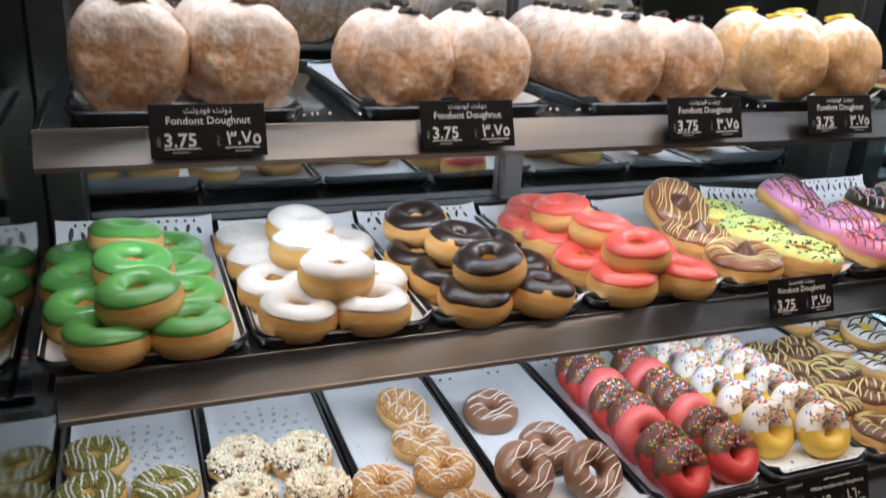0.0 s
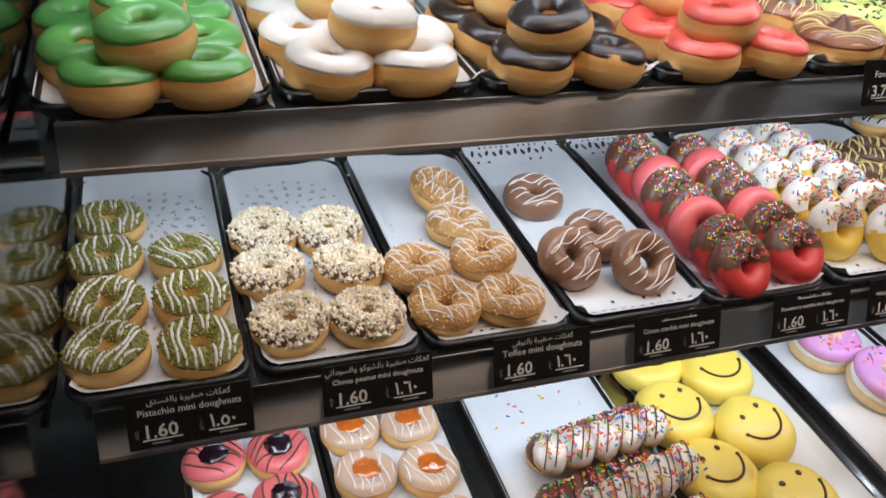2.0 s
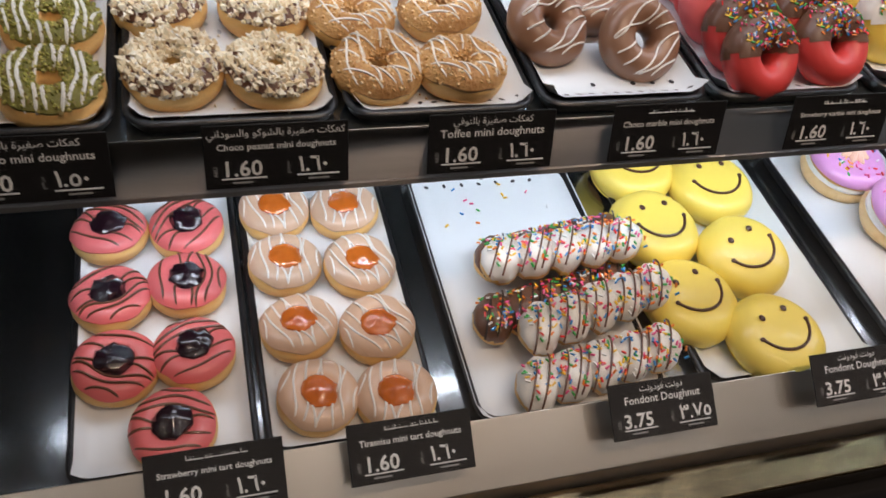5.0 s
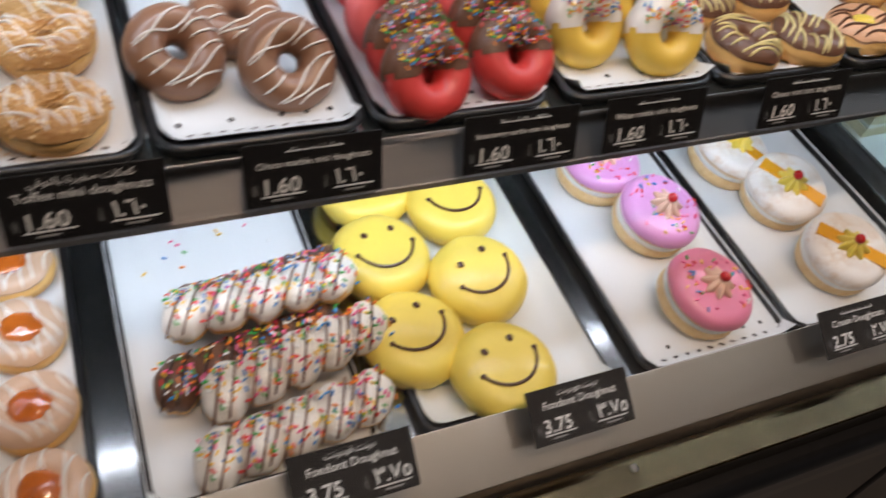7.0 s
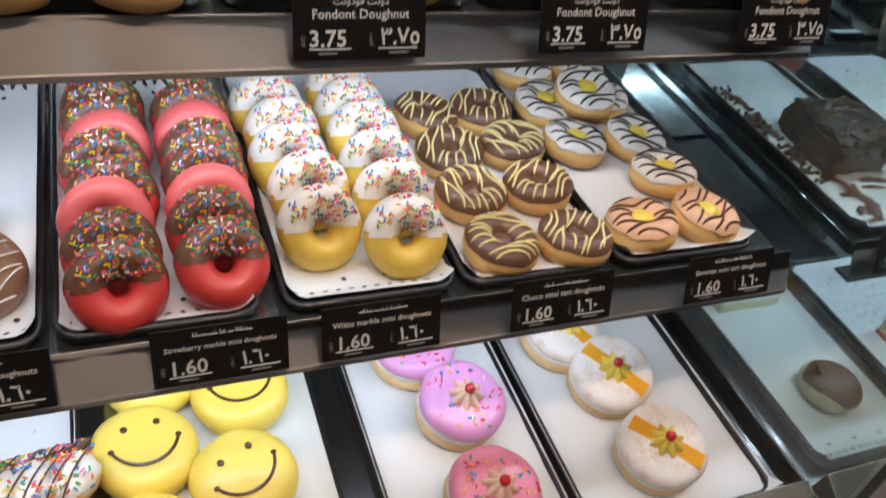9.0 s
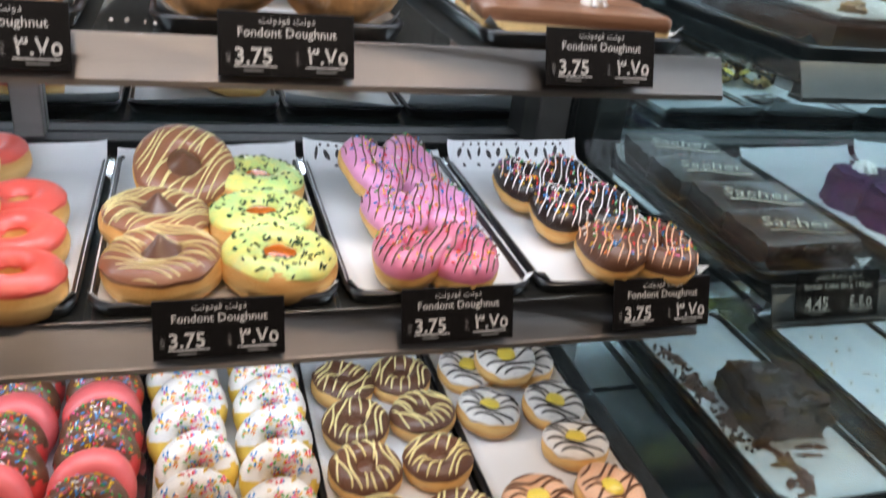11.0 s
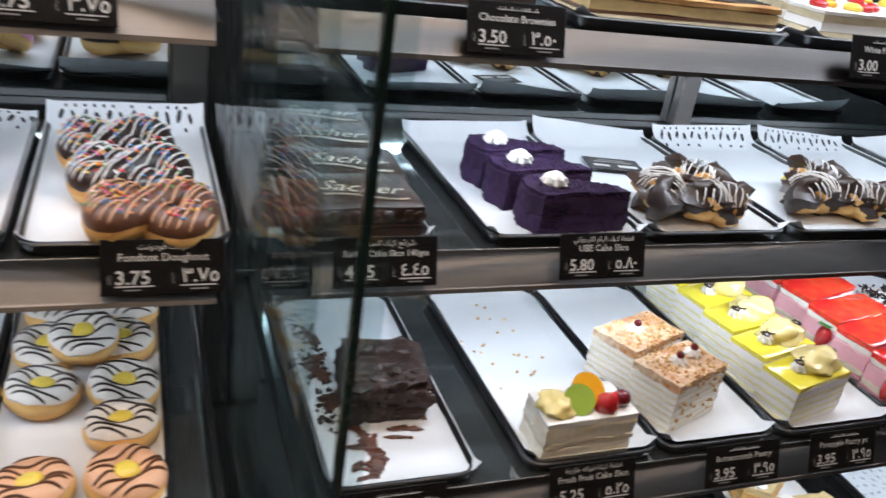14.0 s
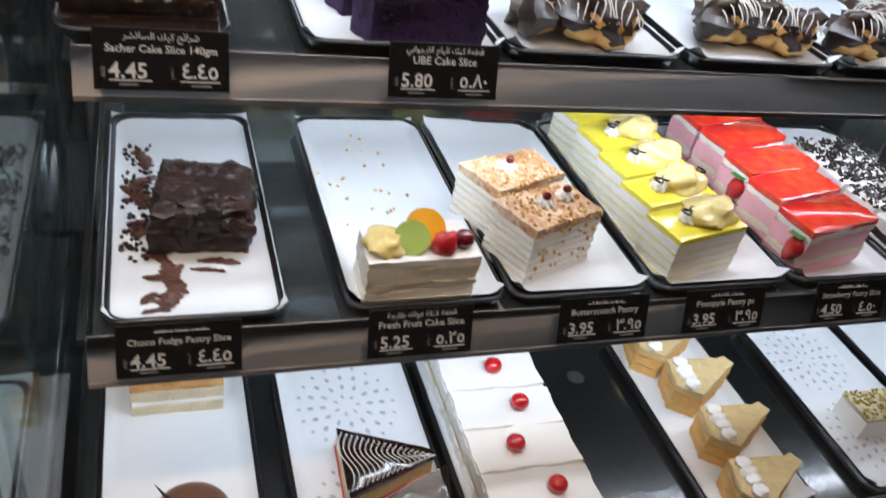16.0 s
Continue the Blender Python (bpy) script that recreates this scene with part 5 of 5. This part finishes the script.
def puff(label, seed):
    t = thing("cream_puff", label, "pastry", group="chocolate cream puffs")
    part("pastry", Shape().blob((0, 0, 0.021), (0.034, 0.027, 0.0215), 24, 14, None, 0.45, seed).rough(0.004, 60).rough(0.0015, 180), DOUGH, t)
    hi = Shape().blob((-0.003, 0.001, 0.0265), (0.0350, 0.0288, 0.0225), 24, 14, None, 0.9, seed).rough(0.008, 58, 3).rough(0.0015, 170)
    part("chocolate", hi, GANACHE, t, "dark chocolate coating")
    z = Shape()
    for i in range(11):
        x = -0.029 + 0.058 * i / 10
        z.tube([(x + 0.004 * math.sin(a * 2 + i), 0.0305 * math.sin(a) * math.sqrt(max(0.15, 1 - (x / 0.036) ** 2)), 0.0275 + 0.0240 * math.cos(a) * math.sqrt(max(0.15, 1 - (x / 0.036) ** 2))) for a in (radians(-80 + 16 * k) for k in range(11))], 0.00075, 5)
    part("drizzle", z.rough(0.003, 60, 2), WHITE, t, "white drizzle")
    part("cream", Shape().blob((0.026, 0.006, 0.024), (0.012, 0.016, 0.008), 12, 8, None, 0.4, seed), CREAMY, t)
    part("leaf", Shape().blob((0.030, 0.008, 0.036), (0.015, 0.008, 0.0022), 12, 6, pose(0, 0, 0, 0, 14, 20)), CUSTARD, t, "yellow chocolate leaf")
    return t


d = puff("chocolate dipped cream puff with white drizzle", 2.0)
d.matrix_basis = pose(1.796, 0.085, Z2 + FLOOR_T, 0, 0, 60)
for x, y, a in ((1.852, 0.050, -15), (1.868, 0.118, 140), (2.020, 0.080, 20), (2.078, 0.060, -25), (2.066, 0.128, 150), (2.19, 0.06, 0), (2.24, 0.10, 40), (2.40, 0.07, 20)):
    copy_thing(d, pose(x, y, Z2 + FLOOR_T, 0, 0, a))
t = thing("loose_tag", "black price card lying flat on the tray paper", "price tag", pose(1.775, 0.205, Z2 + 0.009, 0, 0, -12))
part("card", B(0, 0.075, 0, 0.045, 0, 0.0012), CARD, t)
part("writing", B(0.008, 0.03, 0.012, 0.018, 0.0012, 0.0017).box(0.042, 0.068, 0.012, 0.019, 0.0012, 0.0017), INK, t)
part("small_print", B(0.012, 0.064, 0.028, 0.0305, 0.0012, 0.0017).box(0.02, 0.056, 0.035, 0.037, 0.0012, 0.0017), GREYINK, t)

# lower shelf
r9 = random.Random(91)
t, h = cut("fudge_pastry", "dark chocolate fudge cake block with messy icing", [(0, 0), (0.09, 0.012), (0.098, 0.098), (0.006, 0.105)], [(FUDGE, 0.022, 0.02), (FUDGE, 0.016, -0.01), (FUDGE, 0.008, -0.06)], pose(1.424, 0.0, Z3 + FLOOR_T, 0, 0, -4), "", 0.008)
lumps = Shape()
for i in range(46):
    lumps.blob((r9.uniform(0.012, 0.088), r9.uniform(0.014, 0.092), h - 0.002), (r9.uniform(0.004, 0.011), r9.uniform(0.004, 0.010), r9.uniform(0.002, 0.006)), wob=0.5)
for i in range(12):
    lumps.blob((0.010 + 0.080 * r9.random(), 0.003 + 0.008 * r9.random(), h * r9.uniform(0.2, 0.95)), (r9.uniform(0.006, 0.014), 0.006, r9.uniform(0.004, 0.010)), wob=0.4)
part("messy_icing", lumps.rough(0.002, 190), FUDGE, t, "smeared dark chocolate icing")
rs = random.Random(21)
def smear(x, y, way, length, width):
    """A ragged streak of icing wiped along the paper."""
    s, turn, px, py = Shape(), radians(way), 0.0, 0.0
    n = max(4, int(length / 0.0035))
    for k in range(n):
        q = width * (0.35 + 0.65 * math.sin(math.pi * (k + 0.6) / (n + 0.2))) * rs.uniform(0.55, 1.2)
        s.blob((px, py, 0.0), (q * rs.uniform(0.9, 1.7), q, 0.0009), 9, 4, None, 0.9, rs.random() * 50)
        turn += rs.uniform(-0.3, 0.3)
        px, py = px + length / n * math.cos(turn) + rs.uniform(-0.001, 0.001), py + length / n * math.sin(turn)
    ob = part("chocolate_smear", s, SMEAR)
    ob.matrix_world = pose(x, y, Z3 + FLOOR_T + 0.0012)
    tagged(ob, "smear of chocolate icing on the tray paper", "crumb", "chocolate smears")


for x, y, way, length, width in ((1.440, -0.012, -75, 0.050, 0.0034), (1.452, -0.016, -110, 0.040, 0.0022), (1.470, -0.010, -8, 0.040, 0.0026), (1.462, -0.022, 10, 0.030, 0.0020), (1.418, -0.066, 20, 0.018, 0.0020),
                                (1.424, 0.004, -30, 0.03, 0.0030), (1.414, 0.030, 80, 0.045, 0.0044), (1.420, 0.080, 95, 0.050, 0.0040), (1.410, 0.110, 70, 0.040, 0.0030), (1.424, 0.150, 85, 0.050, 0.0034), (1.500, 0.012, -60, 0.02, 0.0016),
                                (1.446, -0.034, -104, 0.050, 0.0032), (1.420, -0.080, 12, 0.022, 0.0026)):
    smear(x, y, way, length, width * 2.0)
t, h = cut("fruit_cake_slice", "white fresh fruit cake slice topped with kiwi, peach and berries", [(0, 0), (0.108, 0.004), (0.104, 0.062), (0.004, 0.058)], [(FRUITCREAM, 0.020, 0), (CREAMSP, 0.007, -0.004), (FRUITCREAM, 0.020, 0.002), (CREAMY, 0.006, 0.004)], pose(1.607, -0.090, Z3 + FLOOR_T), "", 0.0024)
part("kiwi", Shape().revolve([(0.0, -0.003), (0.0165, -0.003), (0.0172, 0.0), (0.0165, 0.003), (0.001, 0.003)], 24, pose(0.044, 0.022, h + 0.010, 42, 18, -30)), KIWI, t, "green kiwi slice")
part("peach", Shape().revolve([(0.0, -0.004), (0.019, -0.003), (0.020, 0.0), (0.019, 0.003), (0.001, 0.004)], 24, pose(0.060, 0.034, h + 0.012, 40, -8, 15)), PEACHF, t, "orange peach slice")
part("strawberry", Shape().blob((0.074, 0.014, h + 0.008), (0.0125, 0.011, 0.0145), 16, 11, None, 0.25), BERRYR, t)
part("cherry", Shape().blob((0.094, 0.020, h + 0.009), (0.010, 0.010, 0.0095)), mat("dark_cherry", (0.16, 0.006, 0.012), 0.08, 0, 0.1, 60, coat=0.8), t)
part("pineapple", Shape().blob((0.020, 0.026, h + 0.004), (0.020, 0.021, 0.010), 22, 14, None, 0.3).rough(0.003, 110), mat("pineapple_bits", (0.86, 0.68, 0.24), 0.2, 0, 0.1, 60, coat=0.5), t)
for i, (x, y) in enumerate(((1.776, -0.056), (1.762, 0.014))):
    t, h = cut("butterscotch_slice", "cream cake slice covered in caramel butterscotch crumbs", [(0, 0), (0.094, 0.012), (0.086, 0.068), (-0.012, 0.060)], [(CREAMY, 0.0048, 0), (CREAMSP, 0.0026, 0.004)] * 6 + [(CREAMY, 0.005, 0), (BSCOTCH, 0.009, 0.010)], pose(x, y - 0.012, Z3 + FLOOR_T, 0, 0, 14) @ Matrix.Diagonal((1, 1, 1.15, 1)), "butterscotch slices", 0.0018)
    part("crumbs", Shape().bits(110, lambda g: ((g.uniform(-0.004, 0.088), g.uniform(0.006, 0.062), h + 0.0005), (0.01, 0, 1)), 0.0034, rs).bits(45, lambda g: (lambda q: ((q, 0.1277 * q - 0.0005, h * (1 - g.random() ** 1.6 * 0.95)), (0.1, -1, 0.05)))(g.uniform(0.002, 0.092)), 0.0032, rs), TOFCR, t, kind="stuff")
    for q in ((0.035, 0.036), (0.066, 0.042))[: 2 - i]:
        part("cream", cream_star(q[0], q[1], h, 0.010, 0.008), CREAMY, t)
        part("cherry", Shape().blob((q[0], q[1], h + 0.009), (0.005, 0.005, 0.004)), mat("dark_cherry", (0.16, 0.006, 0.012), 0.08), t)
for i in range(5):
    t, h = cut("pineapple_slice", "white layered cake slice with yellow pineapple glaze", [(0, 0), (0.108, -0.006), (0.110, 0.050), (0.004, 0.054)], [(CREAMY, 0.005, 0), (LEMONSP, 0.003, 0.006)] * 4 + [(CREAMY, 0.008, 0), (PINEGEL, 0.005, 0.008)], pose(1.932 + rs.uniform(-0.003, 0.003), -0.082 + 0.062 * i, Z3 + FLOOR_T, 0, 0, 17 + rs.uniform(-3, 3)) @ Matrix.Diagonal((0.94, 0.98, 1.3, 1)), "pineapple slices", 0.0012)
    part("fruit", Shape().blob((0.074, 0.026, h + 0.003), (0.038, 0.025, 0.012), 28, 16, None, 0.35, i).rough(0.002, 55), mat("pineapple_chunk", (0.88, 0.74, 0.30), 0.18, 0, 0.12, 60, 0.3, 140, coat=0.5), t, "pineapple chunk")
    for x in (0.038, 0.1):
        part("cream", cream_star(x, 0.026, h, 0.010, 0.010), CREAMY, t)
        part("chocolate_thread", Shape().tube([(x + 0.010 * math.cos(a), 0.026 + 0.006 * math.sin(2 * a), h + 0.010) for a in (0.35 * k for k in range(19))], 0.0012, 5), DARK, t)
for i in range(5):
    t, h = cut("strawberry_slice", "pink cream cake slice with glossy strawberry glaze", [(0, 0), (0.115, -0.004), (0.117, 0.046), (0.004, 0.050)], [(PINKCREAM, 0.012, 0), (CREAMSP, 0.006, 0.003), (PINKCREAM, 0.018, 0), (CREAMY, 0.006, 0.0), (STRAWGEL, 0.006, 0.010)], pose(2.108 + rs.uniform(-0.005, 0.005), -0.080 + 0.060 * i, Z3 + FLOOR_T, rs.uniform(0, 3), rs.uniform(-2, 2), 14 + rs.uniform(-5, 5)) @ Matrix.Diagonal((0.96, 1.04, 1.3, 1)), "strawberry slices", 0.0018)
    if i in (0, 2):
        sb = Shape().revolve([(0.001, -0.016), (0.006, -0.011), (0.010, -0.003), (0.0105, 0.004), (0.007, 0.009), (0.001, 0.010)], 16, pose(-0.002, 0.012, 0.026, 20, 10, 0))
        part("strawberry", sb, BERRYR, t, "whole red strawberry")
        part("leaves", Shape().add([(0, 0, 0), (0.012, 0.003, 0.003), (0.008, 0.009, 0.001), (-0.01, 0.004, 0.003), (-0.006, -0.01, 0.002), (0.004, -0.011, 0.002)], [(0, 1, 2), (0, 2, 3), (0, 3, 4), (0, 4, 5), (0, 5, 1)], pose(-0.004, 0.016, 0.037)), LEAF, t)
for i in range(4):
    t, h = cut("forest_slice", "white cream cake slice covered in dark chocolate flakes", rect(0.11, 0.052), [(CREAMY, 0.012, 0), (CHOCSP, 0.010, 0), (CREAMY, 0.016, 0)], pose(2.268, -0.064 + 0.058 * i, Z3 + FLOOR_T), "chocolate flake slices", 0.0015)
    part("flakes", Shape().bits(220, lambda g: ((g.uniform(0, 0.11), g.uniform(0, 0.052), h + g.uniform(0, 0.006)), (g.uniform(-1, 1), g.uniform(-1, 1), 1)), 0.006, rs, True), DARK, t, kind="stuff")

# deck of the second case
t, h = cut("vanilla_slice", "pale nut sponge slice with cream filling", rect(0.098, 0.040), [(PALE, 0.015, 0), (CREAMY, 0.006, -0.02), (PALE, 0.016, 0), (TOFFEE, 0.004, 0)], pose(1.398, 0.020, ZD), "", 0.0016)
t = thing("caramel_dome", "round caramel cake with a dark chocolate shard", "cake", pose(1.455, -0.130, ZD))
part("sponge", Shape().revolve(puck(0.038, 0.03), 26, None, 0.05), PALE, t)
part("glaze", Shape().revolve([(0.030, 0.022)] + puck(0.036, 0.03, 0.6, 0.002), 26), MILK, t)
part("shard", Shape().rings([[(-0.022, 0.010, 0.028), (-0.012, 0.006, 0.028), (-0.014, 0.004, 0.028)], [(-0.034, 0.016, 0.052), (-0.033, 0.0155, 0.052), (-0.0335, 0.015, 0.052)]]), DARK, t)
for i, (poly, x, y) in enumerate((([(0, 0), (0.104, 0.040), (0.100, 0.050), (0.004, 0.092)], 1.606, -0.146), ([(0, 0), (0.10, -0.012), (0.112, 0.040), (0.110, 0.048)], 1.606, -0.168), ([(0, 0), (0.1, 0.0), (0.1, 0.05), (0, 0.02)], 1.60, -0.225))):
    t, h = cut("mirror_glaze_slice", "dark chocolate mirror-glazed cake wedge with white marbling", poly, [(BERRYR, 0.006, 0.0), (SPONGE, 0.02, -0.02), (GLAZE, 0.007, 0.006)], pose(x, y, ZD), "mirror glazed wedges")
    z = Shape()
    (ax, ay), (bx, by), (cx, cy) = poly[0], poly[1], poly[3]
    for k in range(17):
        f = 0.05 + 0.90 * k / 16
        p0, p1 = Vector((ax + (bx - ax) * f, ay + (by - ay) * f, h + 0.0004)), Vector((cx + (bx - cx) * f, cy + (by - cy) * f, h + 0.0004))
        z.tube([p0.lerp(p1, 0.06 + 0.88 * q / 8) + Vector((0.006 * math.sin(q * 0.8) - 0.002, 0, 0)) for q in range(9)], 0.0005, 5)
    part("marbling", z, CREAMY, t)
for i in range(5):
    t, h = cut("cherry_cream_slice", "white cream cake slice with a glossy red cherry", rect(0.125, 0.058), [(CREAMY, 0.016, 0), (PALE, 0.008, -0.004), (CREAMY, 0.016, 0), (CREAMY, 0.004, -0.02)], pose(1.745, -0.206 + 0.060 * i, ZD, 0, 0, rs.uniform(-2, 2)), "cherry cream slices", 0.0035)
    for x in ((0.078,), (0.052,), (0.078,), (0.066,), (0.05,))[i]:
        part("cherry", Shape().blob((x, 0.03, h + 0.006), (0.0112, 0.0112, 0.0095), 18, 11), CHERRY, t, "red glace cherry")
for i, (x, y) in enumerate(((2.036, -0.215), (2.046, -0.135), (2.046, -0.052), (2.03, 0.02))):
    t, h = cut("orange_wedge", "orange sponge wedge with piped white cream edge", [(0, 0), (0.028, -0.022), (0.108, 0.028), (0.098, 0.040), (0.012, 0.044)], [(ORANGE, 0.014, 0), (SPONGE, 0.003, -0.02), (ORANGE, 0.016, 0), (SPONGE, 0.010, -0.01)], pose(x, y, ZD), "orange cake wedges", 0.003)
    for k in range(4):
        part("cream", Shape().blob((0.022 + 0.001 * k, -0.004 + 0.013 * k, h + 0.002), (0.011, 0.009, 0.006), 12, 8, None, 0.4, k), CREAMY, t)
t, h = cut("pistachio_slice", "cream slice crusted with chopped pistachio", rect(0.1, 0.05), [(CREAMY, 0.03, 0), (PALE, 0.006, 0)], pose(2.29, -0.14, ZD))
part("crumbs", Shape().bits(220, lambda g: ((g.uniform(0, 0.1), g.uniform(0, 0.05), h), (0.01, 0, 1)), 0.003, rs), PISTA, t, kind="stuff")

part("drain_hole", Shape().revolve([(0.0, 0.0), (0.011, 0.0), (0.0115, 0.0006), (0.0105, 0.0010), (0.001, 0.0008)], 20, pose(1.948, 0.018, Z0 + 0.0002)), HOLE, case_b, "dark round drain hole")

# crumbs on the papers
def crumbs(label, x0, x1, y0, y1, z, n, size, material, rod=False):
    ob = part("crumbs", Shape().bits(n, lambda g: ((g.uniform(x0, x1), g.uniform(y0, y1), z), (0.01, 0, 1)), size, rs, rod), material)
    tagged(ob, label, "crumbs", kind="stuff")


crumbs("dark chocolate crumbs scattered on the fudge tray paper", 1.400, 1.428, -0.01, 0.2, Z3 + 0.0062, 90, 0.0036, FUDGE)
crumbs("loose sugar sprinkles on the paper of the braid tray", 0.45, 0.60, 0.0, 0.06, Z0 + 0.0062, 12, 0.0045, SPRINK, True)
crumbs("yellow cake crumbs on the empty part of a tray", 1.60, 1.70, 0.0, 0.23, Z3 + 0.0058, 26, 0.003, TOFCR)
crumbs("nut crumbs on the paper of the nut doughnut tray", 0.175, 0.29, -0.085, 0.15, Z3 + 0.0058, 60, 0.0018, PEANUT)
crumbs("pistachio crumbs on the tray paper", 0.02, 0.145, -0.085, 0.2, Z3 + 0.0058, 60, 0.0016, PISTA)
crumbs("toffee crumbs on the tray paper", 0.325, 0.445, -0.088, 0.12, Z3 + 0.0058, 60, 0.0015, TOFCR)
crumbs("icing sugar crumbs on the top shelf", 0.07, 1.0, 0.066, 0.075, Z1 + 0.0068, 70, 0.0022, SUGAR)
